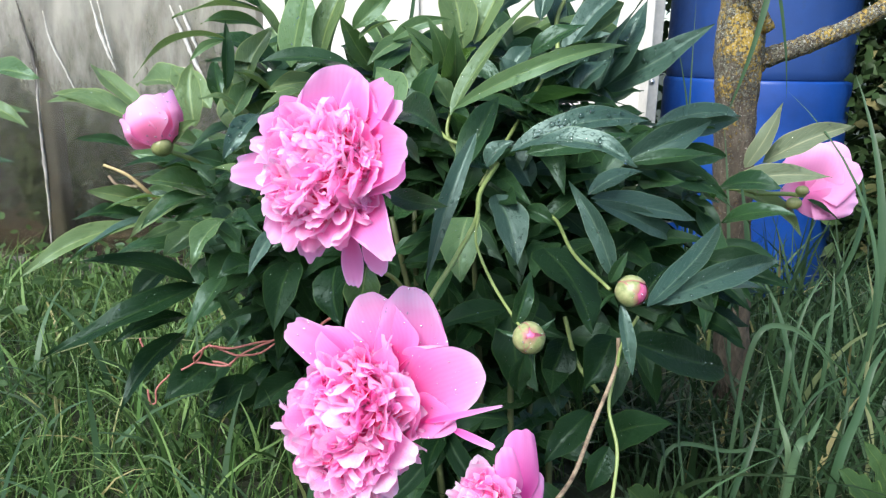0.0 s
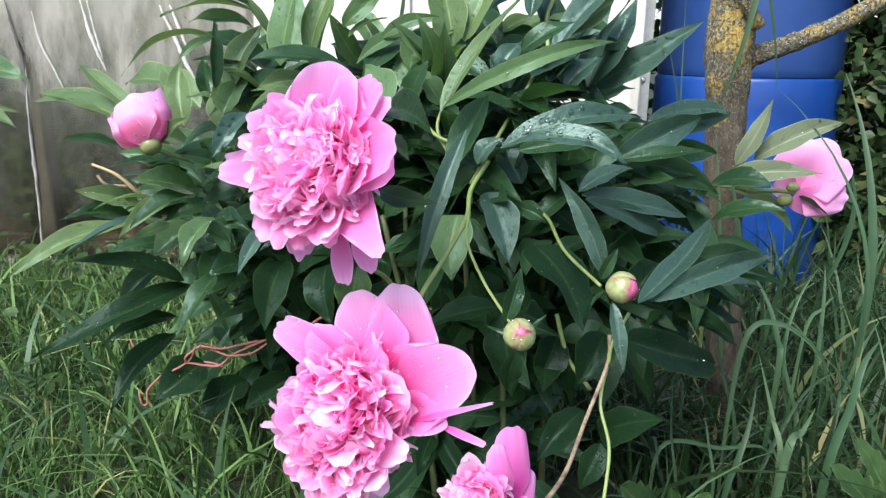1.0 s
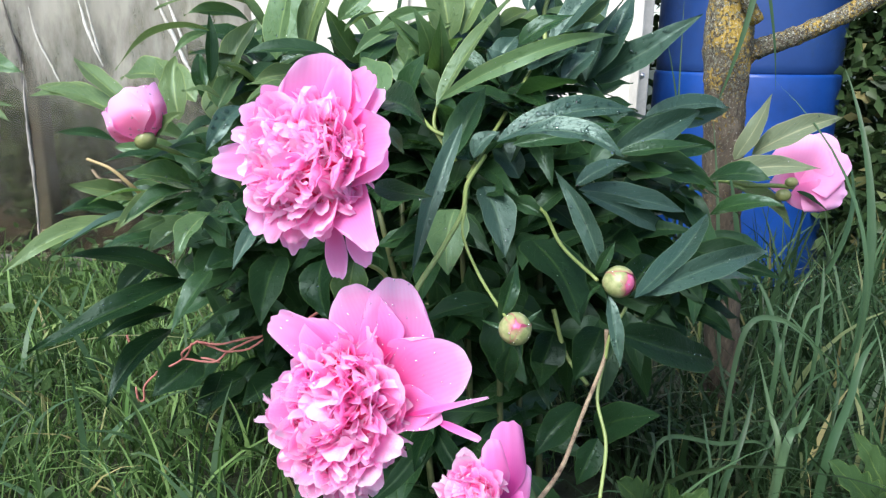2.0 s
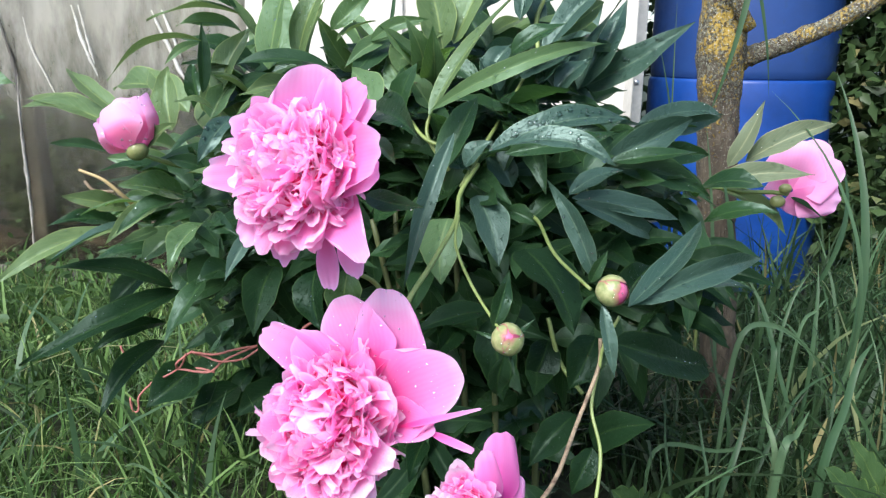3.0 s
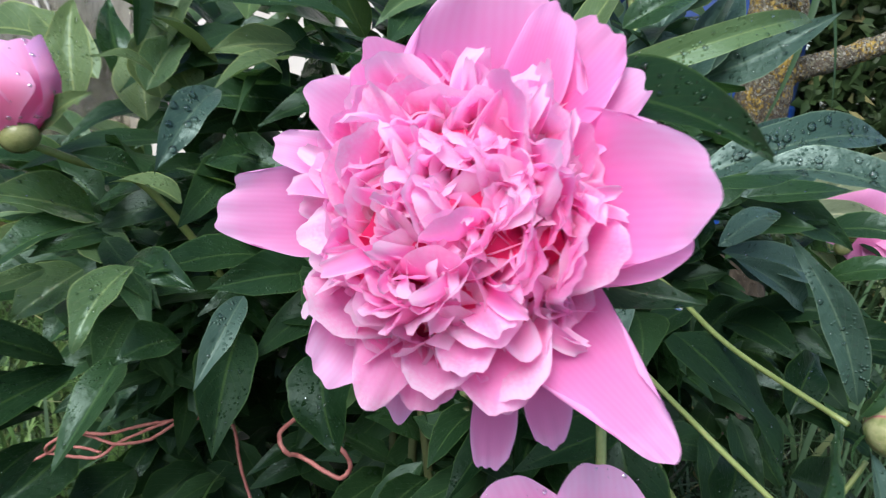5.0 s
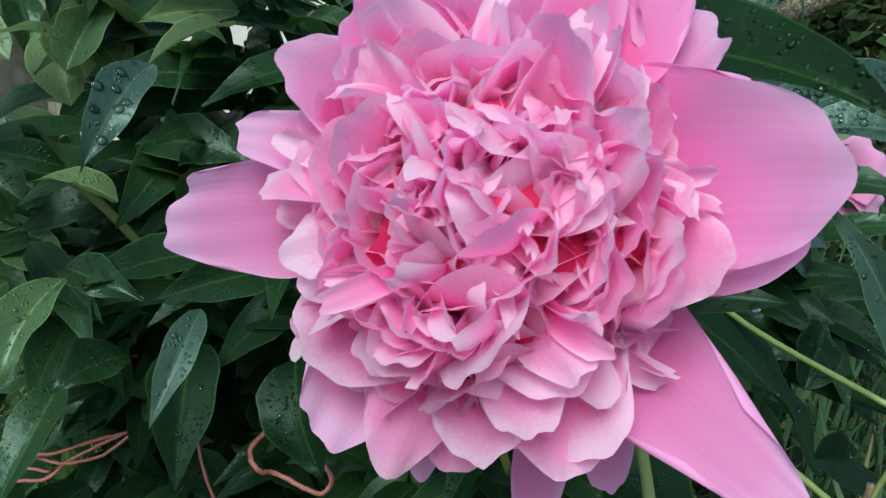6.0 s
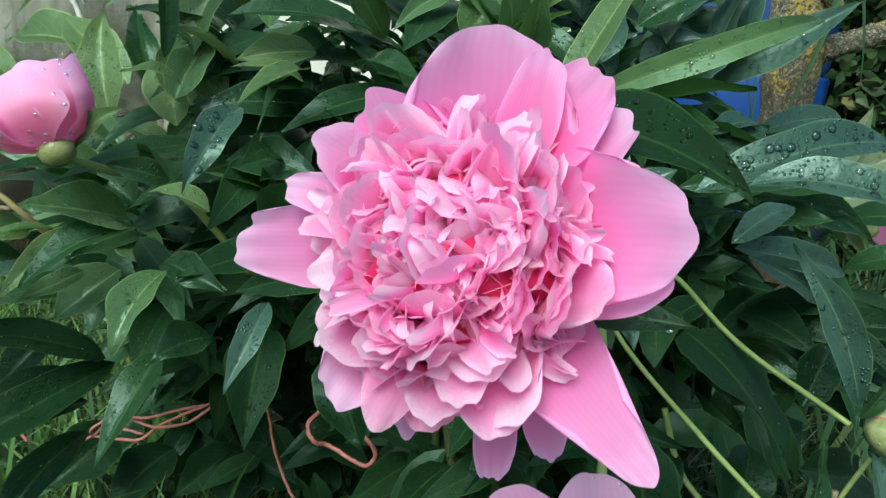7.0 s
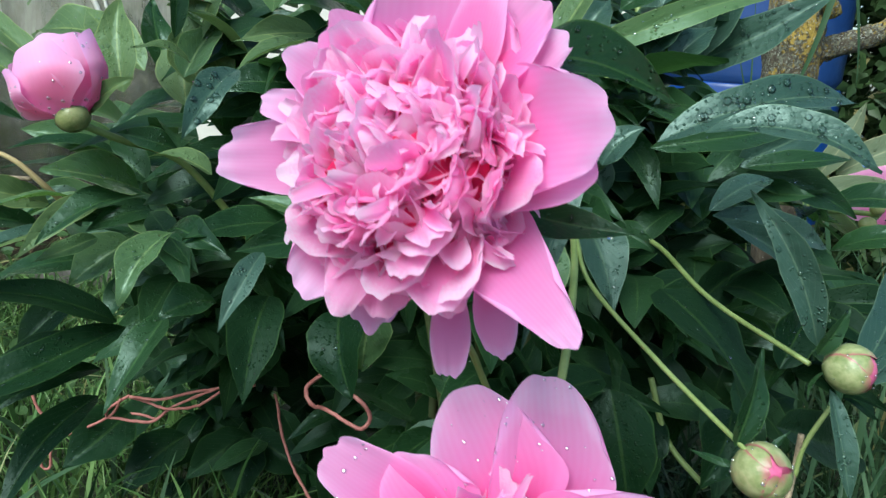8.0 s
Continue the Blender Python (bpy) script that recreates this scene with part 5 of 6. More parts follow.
leaf((0.517, 1.300, 0.606), (0.646, 1.270, 0.676), 0.050, 0, 0.10, PALE, 0.22, 0.4)
leaf((0.461, 1.300, 0.566), (0.614, 1.250, 0.592), 0.050, 15, 0.06, PALE, 0.22, 0.3)
leaf((0.600, 1.300, 0.545), (0.648, 1.285, 0.515), 0.020, 0, 0.06, LEAF, 0.22, 0.3)
leaf((0.293, 1.150, 0.668), (0.440, 1.200, 0.688), 0.044, 10, 0.08, LEAF, 0.22, 0.4)
leaf((0.274, 1.060, 0.655), (0.376, 1.100, 0.680), 0.052, 5, 0.08, SHADELEAF, 0.22, 0.5, wet=1.6)
leaf((0.299, 1.100, 0.632), (0.412, 1.150, 0.634), 0.044, 10, 0.08, LEAF, 0.22, 0.4)
leaf((0.303, 1.110, 0.622), (0.438, 1.210, 0.556), 0.050, 0, 0.06, LEAF, 0.22, 0.4)
leaf((0.275, 1.060, 0.602), (0.372, 1.100, 0.556), 0.048, 0, 0.08, LEAF, 0.22, 0.4)
leaf((0.288, 1.120, 0.570), (0.398, 1.160, 0.505), 0.052, 0, 0.08, LEAF, 0.22, 0.4)
leaf((0.290, 1.140, 0.530), (0.390, 1.180, 0.470), 0.050, 0, 0.08, SHADELEAF, 0.22, 0.4)
leaf((0.320, 1.200, 0.600), (0.425, 1.250, 0.580), 0.050, 0, 0.08, SHADELEAF, 0.22, 0.4)
leaf((0.487, 1.320, 0.551), (0.617, 1.340, 0.469), 0.046, 0, 0.08, OLIVE, 0.22, 0.3)
leaf((0.199, 1.080, 0.732), (0.268, 1.120, 0.856), 0.050, 0, 0.08, LEAF, 0.25, 0.3)
leaf((0.122, 1.020, 0.760), (0.183, 1.060, 0.779), 0.036, 0, 0.08, SHEENLEAF, 0.25, 0.3)
leaf((0.116, 1.060, 0.731), (0.196, 1.100, 0.761), 0.040, 0, 0.08, LEAF, 0.25, 0.3)
leaf((0.075, 1.080, 0.804), (0.125, 1.120, 0.829), 0.032, 0, 0.08, OLIVE, 0.25, 0.3)
leaf((0.140, 1.080, 0.824), (0.244, 1.120, 0.803), 0.030, 0, 0.08, FRESH, 0.25, 0.3)
leaf((0.156, 1.080, 0.739), (0.239, 1.120, 0.706), 0.038, 0, 0.08, LEAF, 0.25, 0.3)
leaf((0.193, 1.140, 0.762), (0.264, 1.180, 0.783), 0.040, 0, 0.08, LEAF, 0.25, 0.3)
leaf((0.099, 1.120, 0.780), (0.157, 1.160, 0.826), 0.044, 0, 0.08, FRESH, 0.25, 0.3)
leaf((0.138, 1.000, 0.742), (0.183, 1.000, 0.782), 0.047, 0, 0.08, LEAF, 0.22, 0.3)
leaf((0.184, 1.020, 0.680), (0.226, 1.040, 0.708), 0.044, 0, 0.08, LEAF, 0.22, 0.3)
leaf((0.190, 1.000, 0.676), (0.255, 1.020, 0.695), 0.048, 0, 0.08, LEAF, 0.22, 0.3)
leaf((0.152, 1.060, 0.778), (0.200, 1.100, 0.825), 0.050, 0, 0.08, LEAF, 0.22, 0.3)
leaf((0.090, 1.000, 0.733), (0.059, 1.000, 0.776), 0.048, 0, 0.08, LEAF, 0.22, 0.3)
leaf((-0.028, 0.980, 0.724), (-0.061, 1.000, 0.774), 0.053, 0, 0.08, LEAF, 0.22, 0.3)
leaf((0.167, 1.080, 0.808), (0.211, 1.120, 0.864), 0.051, 0, 0.08, LEAF, 0.22, 0.3)
leaf((-0.294, 1.000, 0.666), (-0.302, 1.060, 0.755), 0.063, 0, 0.06, LEAF, 0.22, 0.3)
leaf((-0.353, 1.060, 0.694), (-0.434, 1.120, 0.752), 0.054, 0, 0.06, OLIVE, 0.22, 0.3)
leaf((-0.252, 0.980, 0.690), (-0.293, 1.000, 0.735), 0.048, 0, 0.06, LEAF, 0.22, 0.3)
leaf((-0.169, 0.960, 0.740), (-0.231, 0.940, 0.731), 0.030, 0, 0.08, OLIVE, 0.22, 0.3)
leaf((-0.316, 1.020, 0.692), (-0.344, 1.060, 0.766), 0.037, 0, 0.06, LEAF, 0.22, 0.3)
leaf((-0.219, 1.020, 0.720), (-0.182, 1.060, 0.770), 0.045, 0, 0.06, LEAF, 0.22, 0.3)
leaf((-0.404, 1.100, 0.725), (-0.506, 1.150, 0.722), 0.062, 0, 0.06, OLIVE, 0.22, 0.3)
leaf((-0.280, 1.050, 0.735), (-0.263, 1.100, 0.788), 0.047, 0, 0.06, LEAF, 0.22, 0.3)
leaf((-0.333, 1.000, 0.593), (-0.383, 1.020, 0.620), 0.049, 0, 0.08, LEAF, 0.22, 0.3)
leaf((-0.214, 1.000, 0.595), (-0.262, 1.020, 0.622), 0.050, 0, 0.08, LEAF, 0.22, 0.3)
leaf((-0.319, 1.020, 0.532), (-0.362, 1.050, 0.571), 0.052, 0, 0.08, LEAF, 0.22, 0.3)
leaf((-0.288, 1.260, 0.185), (-0.363, 1.200, 0.145), 0.065, 10, 0.10, LEAF, 0.22, 0.3)
leaf((-0.288, 1.260, 0.183), (-0.287, 1.200, 0.114), 0.075, 0, 0.10, LEAF, 0.22, 0.3)
leaf((-0.284, 1.260, 0.187), (-0.193, 1.220, 0.150), 0.066, -10, 0.10, LEAF, 0.22, 0.3)
leaf((-0.455, 1.260, 0.212), (-0.516, 1.180, 0.167), 0.095, 10, 0.10, LEAF, 0.22, 0.3)
leaf((-0.388, 1.300, 0.158), (-0.456, 1.220, 0.102), 0.088, 10, 0.10, LEAF, 0.22, 0.3)
leaf((-0.160, 1.280, 0.162), (-0.201, 1.220, 0.114), 0.073, 0, 0.10, LEAF, 0.22, 0.3)
leaf((-0.314, 1.300, 0.297), (-0.371, 1.300, 0.232), 0.084, 0, 0.10, LEAF, 0.22, 0.3)
leaf((-0.132, 1.260, 0.306), (-0.159, 1.240, 0.228), 0.091, 0, 0.10, LEAF, 0.22, 0.3)
leaf((-0.249, 0.980, 0.833), (-0.328, 0.950, 0.863), 0.024, 0, 0.10, LEAF, 0.22, 0.3)
leaf((-0.228, 1.000, 0.794), (-0.287, 0.980, 0.866), 0.034, 10, 0.08, LEAF, 0.22, 0.3)
leaf((-0.211, 0.980, 0.757), (-0.176, 1.000, 0.896), 0.063, 0, 0.05, LEAF, 0.25, 0.4)
leaf((-0.163, 1.050, 0.823), (-0.212, 1.060, 0.887), 0.039, 0, 0.08, LEAF, 0.22, 0.3)
leaf((-0.173, 0.980, 0.770), (-0.133, 1.000, 0.873), 0.048, -10, 0.05, OLIVE, 0.22, 0.3)
leaf((-0.161, 1.060, 0.839), (-0.179, 1.100, 0.904), 0.032, 0, 0.05, LEAF, 0.22, 0.3)
leaf((-0.132, 1.000, 0.807), (-0.080, 1.020, 0.858), 0.033, 0, 0.08, LEAF, 0.22, 0.3)
leaf((-0.125, 1.000, 0.793), (-0.072, 1.000, 0.819), 0.028, 0, 0.10, LEAF, 0.22, 0.3)
leaf((-0.078, 0.980, 0.794), (-0.002, 0.980, 0.821), 0.024, 10, 0.10, LEAF, 0.22, 0.3)
leaf((0.014, 1.000, 0.785), (-0.012, 1.020, 0.887), 0.061, 0, 0.05, OLIVE, 0.25, 0.5)
leaf((0.028, 1.000, 0.791), (0.080, 1.040, 0.914), 0.049, -10, 0.05, OLIVE, 0.22, 0.3)
leaf((0.057, 1.050, 0.833), (0.115, 1.050, 0.874), 0.036, 0, 0.08, LEAF, 0.22, 0.3)
leaf((0.115, 1.050, 0.824), (0.137, 1.100, 0.920), 0.040, 0, 0.06, LEAF, 0.22, 0.3)
leaf((0.150, 1.080, 0.849), (0.210, 1.100, 0.902), 0.032, 0, 0.08, LEAF, 0.22, 0.3)
leaf((0.153, 1.020, 0.789), (0.237, 1.060, 0.874), 0.043, 0, 0.06, LEAF, 0.22, 0.3)
leaf((0.103, 0.980, 0.781), (0.171, 0.980, 0.817), 0.040, 0, 0.08, LEAF, 0.22, 0.3)
leaf((-0.042, 0.980, 0.757), (-0.022, 1.000, 0.809), 0.044, 0, 0.08, LEAF, 0.22, 0.3)
leaf((0.069, 1.000, 0.745), (0.103, 1.020, 0.793), 0.045, 0, 0.08, LEAF, 0.22, 0.3)
leaf((0.163, 1.000, 0.732), (0.210, 1.020, 0.774), 0.042, 0, 0.08, LEAF, 0.22, 0.3)
leaf((-0.277, 0.980, 0.688), (-0.302, 1.000, 0.738), 0.045, 0, 0.08, LEAF, 0.22, 0.3)
leaf((-0.156, 0.980, 0.734), (-0.198, 0.960, 0.747), 0.033, 0, 0.08, LEAF, 0.22, 0.3)


def toothed_leaf(base, tip, width, seed):
    """A crinkled rosette leaf with backward teeth along both edges."""
    m, length = frame_between(base, tip, (0.1, -0.75, 0.6), 10 * math.sin(seed))
    verts, uvs, faces, rows, cols = [], [], [], 36, 8
    for i in range(rows + 1):
        v = i / rows
        for j in range(cols + 1):
            u = 2 * j / cols - 1
            tooth = (v * 7 + (0.3 if u > 0 else 0)) % 1.0
            w = width / 2 * (math.sin(math.pi * min(1.0, 0.06 + 0.94 * v ** 0.8)) ** 0.6 * (0.62 + 0.38 * tooth) + 0.03)
            z = 0.10 * length * math.sin(math.pi * v) + 0.25 * w * abs(u) + 0.05 * width * noise.noise((u * 3, v * 9, seed))
            verts.append((u * w, v * length - 0.02 * length * abs(u), z))
            uvs.append(((u + 1) / 2, v))
    for i in range(rows):
        for j in range(cols):
            q = i * (cols + 1) + j
            faces.append((q, q + 1, q + cols + 2, q + cols + 1))
    return put("leaf", mesh_of("leaf", verts, faces, uvs), WEED, rosette, m)


rosette = thing("dandelion", (0.30, 0.84, 0.0), "low dandelion rosette with toothed green leaves in the grass", "weed")
for k, (base, tip, w) in enumerate([((0.275, 0.83, 0.20), (0.226, 0.76, 0.300), 0.066), ((0.30, 0.84, 0.18), (0.296, 0.80, 0.275), 0.055), ((0.30, 0.85, 0.16), (0.350, 0.82, 0.26), 0.055),
                                    ((0.27, 0.84, 0.16), (0.20, 0.80, 0.25), 0.055)]):
    toothed_leaf(base, tip, w, k + 1.5)
sp = curve_points([(0.30, 0.86, -0.01), (0.29, 0.85, 0.10), (0.285, 0.84, 0.20)], 6)
part("stalk", tube(sp, taper(len(sp), 0.006, 0.004), 8, 0.05, 1), STEM, rosette)
rosette = thing("dandelion", (0.63, 1.02, 0.0), "low dandelion rosette with toothed green leaves in the grass", "weed")
for k, (base, tip, w) in enumerate([((0.659, 0.98, 0.10), (0.565, 0.98, 0.215), 0.070), ((0.675, 1.0, 0.11), (0.615, 1.02, 0.24), 0.060), ((0.66, 1.0, 0.10), (0.70, 1.02, 0.22), 0.060)]):
    toothed_leaf(base, tip, w, k + 7.5)
sp = curve_points([(0.66, 1.02, -0.01), (0.663, 1.01, 0.05), (0.665, 0.99, 0.11)], 6)
part("stalk", tube(sp, taper(len(sp), 0.006, 0.004), 8, 0.05, 1), STEM, rosette)

leaf((0.193, 1.4, 0.726), (0.257, 1.43, 0.817), 0.055, 0, 0.08, LEAF, 0.25, 0.3, wet=0.0)
leaf((0.238, 1.42, 0.706), (0.314, 1.45, 0.783), 0.055, 0, 0.08, SHEENLEAF, 0.25, 0.3, wet=0.0)
leaf((0.27, 1.42, 0.757), (0.323, 1.45, 0.859), 0.055, 0, 0.08, OLIVE, 0.25, 0.3, wet=0.0)
leaf((0.159, 1.38, 0.756), (0.227, 1.41, 0.846), 0.055, 0, 0.08, LEAF, 0.25, 0.3, wet=0.0)
leaf((0.252, 1.44, 0.684), (0.339, 1.47, 0.716), 0.050, 0, 0.08, LEAF, 0.25, 0.3, wet=0.0)
leaf((0.108, 1.36, 0.765), (0.16, 1.39, 0.853), 0.055, 0, 0.08, OLIVE, 0.25, 0.3, wet=0.0)
leaf((0.216, 1.36, 0.777), (0.273, 1.39, 0.864), 0.050, 0, 0.08, SHEENLEAF, 0.25, 0.3, wet=0.0)

leaf((-0.114, 1.050, 0.753), (-0.156, 1.030, 0.826), 0.036, 0, 0.08, LEAF, 0.22, 0.3)
leaf((-0.082, 1.050, 0.750), (-0.114, 1.030, 0.826), 0.034, 0, 0.08, OLIVE, 0.22, 0.3)

# leaves that fill the bush behind, in fans of three on short stalks
rnd = random.Random(77)
fans = 0
while fans < 42:
    th, ph, k = rnd.uniform(0, 6.283), rnd.uniform(-0.75, 1.35), rnd.uniform(0.45, 0.92)
    p = Vector((-0.03 + 0.50 * k * math.cos(th) * math.cos(ph), 1.05 + 0.25 * k * math.sin(th) * math.cos(ph), 0.46 + 0.36 * k * math.sin(ph)))
    if p.y < 0.90 or p.z > 0.78 or p.z < 0.12 or (p.x < -0.08 and p.z < 0.54) or (p.x > 0.12 and p.z < 0.40):
        continue
    fans += 1
    out = Vector((p.x - 0.02, (p.y - 1.02) * 0.6 - 0.10, (p.z - 0.42) * 0.5)).normalized()
    for turn in (-0.75, 0.0, 0.75):
        d = out.copy()
        d.rotate(Matrix.Rotation(turn + rnd.uniform(-0.2, 0.2), 3, "Z"))
        d.z += rnd.uniform(-0.45, 0.15)
        leaf(p, p + d * rnd.uniform(0.08, 0.125), rnd.uniform(0.030, 0.046), rnd.uniform(-25, 25), rnd.uniform(0.06, 0.16), LEAF, 0.22, 0.4, wet=0.0)


def foliage_mass(n, seed, centre=(-0.02, 1.10, 0.42), size=(0.45, 0.20, 0.42), top=0.79):
    """The shaded leaves deep inside the bush."""
    r2 = random.Random(seed)
    verts, faces, uvs = [], [], []
    done = 0
    while done < n:
        th, ph, k = r2.uniform(0, 6.283), r2.uniform(-1.3, 1.3), r2.uniform(0.1, 1.0) ** 0.6
        p = Vector((centre[0] + size[0] * k * math.cos(th) * math.cos(ph), centre[1] + size[1] * k * math.sin(th) * math.cos(ph), centre[2] + size[2] * k * math.sin(ph)))
        if p.z < 0.05 or p.z > top or (p.x > 0.14 and p.z < 0.36) or (p.z < 0.50 and p.x < -0.06 and p.y < 1.22):
            continue
        d = Vector((r2.gauss(0, 1), r2.gauss(-0.4, 0.7), r2.gauss(-0.2, 0.5))).normalized()
        m, L = frame_between(p, p + d * r2.uniform(0.08, 0.13), (r2.gauss(0, 0.4), -0.5, 0.8))
        shape = (L, r2.uniform(0.030, 0.045), r2.uniform(0.05, 0.15), 0.22, 0.0, 0.4, 0.06, r2.uniform(0, 50))
        done += 1
        # the bush is open beside the tree
        if p.x > 0.20 and p.z > 0.62 + 0.2 * max(0.0, 0.30 - p.x):
            continue
        a = len(verts)
        for i in range(7):
            for j in range(5):
                verts.append(m @ leaf_point(j / 2 - 1, i / 6, *shape))
                uvs.append((j / 4, i / 6))
        for i in range(6):
            for j in range(4):
                q = a + i * 5 + j
                faces.append((q, q + 1, q + 6, q + 5))
    # low masses use the leaf colour with shade mixed in
    ob = put("inner_foliage", mesh_of("inner_foliage", verts, faces, uvs), LEAF if centre[2] > 0.41 else SHADELEAF, bush)
    ob["kind"] = "stuff"


foliage_mass(1360, 5)
foliage_mass(200, 13, (0.22, 1.24, 0.52), (0.14, 0.09, 0.20))
foliage_mass(160, 12, (-0.33, 1.28, 0.42), (0.16, 0.10, 0.15))
foliage_mass(110, 21, (0.08, 1.24, 0.70), (0.11, 0.07, 0.11), 0.80)
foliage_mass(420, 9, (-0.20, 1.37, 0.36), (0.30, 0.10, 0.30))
for k in range(16):
    a = k * 2.4
    r = 0.03 + 0.022 * math.sqrt(k)
    foot = (0.06 + r * math.cos(a), 1.05 + r * math.sin(a), -0.02)
    head = (0.02 + 0.20 * math.cos(a) * (0.4 + 0.6 * (k % 4) / 3), 1.08 + 0.16 * math.sin(a), 0.45 + 0.06 * (k % 5))
    mid = tuple(f * 0.55 + h * 0.45 + (0, 0, 0.08)[i] for i, (f, h) in enumerate(zip(foot, head)))
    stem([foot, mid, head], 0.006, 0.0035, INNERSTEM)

put("dew", bead_mesh(DEW), WATER, bush, label="fine beads of water on leaves")["kind"] = "stuff"
put("dew", bead_mesh(PETALDEW), FULLDROP, bush, label="clear water drops on pink petals")["kind"] = "stuff"

neighbour = thing("neighbour_plant", (-0.75, 0.95, 0.0), "green leafy plant beside the peony bush", "plant")


def grass_blade(clump, base, tip, width, arch):
    m, length = frame_between(base, tip, (0.2, -0.8, 0.5), 20 * math.sin(length_seed(base)))
    verts, faces, uvs = [], [], []
    for i in range(13):
        v = i / 12
        w = width / 2 * (1 - v ** 2.4) * (0.7 + 0.3 * min(1, 3 * v))
        z = arch * length * 4 * v * (1 - v) - 0.10 * length * v ** 3
        sway = length * 0.16 * math.sin(length_seed(tip) * 3) * (v * v - 0.6 * v)
        for u in (-1, 0, 1):
            verts.append((u * w + sway, v * length, z + abs(u) * w * 0.3))
            uvs.append(((u + 1) / 2, v))
    for i in range(12):
        for j in range(2):
            q = i * 3 + j
            faces.append((q, q + 1, q + 4, q + 3))
    return put("blade", mesh_of("blade", verts, faces, uvs), PALEBLADE, clump, m)


def length_seed(p):
    return p[0] * 91 + p[2] * 37


def bent_blade(clump, points, width):
    """A broad grass blade that bows over along a few points, folded along its middle."""
    pts = curve_points(points, 7)
    verts, faces, uvs, n = [], [], [], len(pts)
    for i, p in enumerate(pts):
        d = (pts[min(i + 1, n - 1)] - pts[max(i - 1, 0)]).normalized()
        flat = d.cross(Vector((0.25 * math.sin(i * 0.3 + points[0][0] * 40), -1.0, 0.35))).normalized()
        v = i / (n - 1)
        w = width * 0.55 * (1 - v ** 3) * (0.65 + 0.35 * min(1, 3 * v))
        for u in (-1, 0, 1):
            verts.append(p + flat * (u * w) + Vector((0, -0.35 * w * abs(u), 0.1 * w * abs(u))))
            uvs.append(((u + 1) / 2, v))
    for i in range(n - 1):
        for j in range(2):
            q = i * 3 + j
            faces.append((q, q + 1, q + 4, q + 3))
    return put("blade", mesh_of("blade", verts, faces, uvs), PALEBLADE, clump)


clump = thing("grass_clump", (0.60, 1.30, 0.0), "tall broad green grass blades before the young tree", "grass")
grass_blade(clump, (0.549, 1.450, 1.060), (0.495, 1.380, 0.662), 0.0132, 0.03)
grass_blade(clump, (0.502, 1.450, 1.051), (0.583, 1.360, 0.717), 0.0091, 0.03)
grass_blade(clump, (0.468, 1.200, 0.281), (0.448, 1.200, 0.684), 0.0097, -0.04)
grass_blade(clump, (0.671, 1.200, 0.229), (0.556, 1.300, 0.738), 0.0100, 0.20)
grass_blade(clump, (0.397, 1.250, 0.256), (0.404, 1.350, 0.818), 0.0117, 0.02)
grass_blade(clump, (0.417, 1.300, 0.324), (0.379, 1.350, 0.891), 0.0052, 0.02)
grass_blade(clump, (0.491, 1.200, 0.403), (0.451, 1.200, 0.608), 0.0133, 0.02)
grass_blade(clump, (0.669, 1.300, 0.399), (0.740, 1.400, 0.607), 0.0120, 0.10)
grass_blade(clump, (0.689, 1.200, 0.292), (0.695, 1.300, 0.768), 0.0161, 0.05)
grass_blade(clump, (-0.096, 1.300, 0.808), (-0.083, 1.350, 0.922), 0.0076, 0.02)
bent_blade(clump, [(0.440, 1.050, -0.010), (0.449, 1.050, 0.118), (0.472, 1.080, 0.155), (0.495, 1.110, 0.204), (0.511, 1.140, 0.272)], 0.0106)
bent_blade(clump, [(0.528, 1.080, -0.010), (0.538, 1.080, 0.159), (0.529, 1.110, 0.223), (0.505, 1.140, 0.323)], 0.0090)
bent_blade(clump, [(0.473, 1.150, -0.010), (0.474, 1.150, 0.20), (0.492, 1.155, 0.345), (0.555, 1.180, 0.352), (0.626, 1.210, 0.300), (0.665, 1.240, 0.242), (0.690, 1.270, 0.140)], 0.0085)
bent_blade(clump, [(0.554, 1.200, -0.010), (0.565, 1.200, 0.264), (0.568, 1.230, 0.313), (0.555, 1.260, 0.367), (0.523, 1.290, 0.427)], 0.0098)
bent_blade(clump, [(0.571, 1.020, -0.010), (0.583, 1.020, 0.193), (0.615, 1.050, 0.267), (0.641, 1.080, 0.329), (0.678, 1.110, 0.361)], 0.0143)
bent_blade(clump, [(0.524, 1.050, -0.010), (0.534, 1.050, 0.194), (0.566, 1.080, 0.213), (0.595, 1.110, 0.241)], 0.0118)
bent_blade(clump, [(0.365, 1.050, -0.010), (0.373, 1.050, 0.114), (0.365, 1.080, 0.203), (0.367, 1.110, 0.303)], 0.0044)
bent_blade(clump, [(0.420, 1.050, -0.010), (0.429, 1.050, 0.126), (0.424, 1.080, 0.188), (0.423, 1.110, 0.222)], 0.0055)
bent_blade(clump, [(0.477, 1.150, -0.010), (0.487, 1.150, 0.172), (0.470, 1.180, 0.254), (0.455, 1.210, 0.334)], 0.0063)
bent_blade(clump, [(0.343, 1.080, -0.010), (0.350, 1.080, 0.173), (0.456, 1.110, 0.162), (0.532, 1.140, 0.150), (0.579, 1.170, 0.089)], 0.0069)
bent_blade(clump, [(0.635, 1.250, -0.010), (0.648, 1.250, 0.221), (0.660, 1.280, 0.354), (0.666, 1.310, 0.427)], 0.0083)
bent_blade(clump, [(0.607, 1.250, -0.010), (0.620, 1.250, 0.302), (0.660, 1.280, 0.350), (0.692, 1.310, 0.365)], 0.0067)
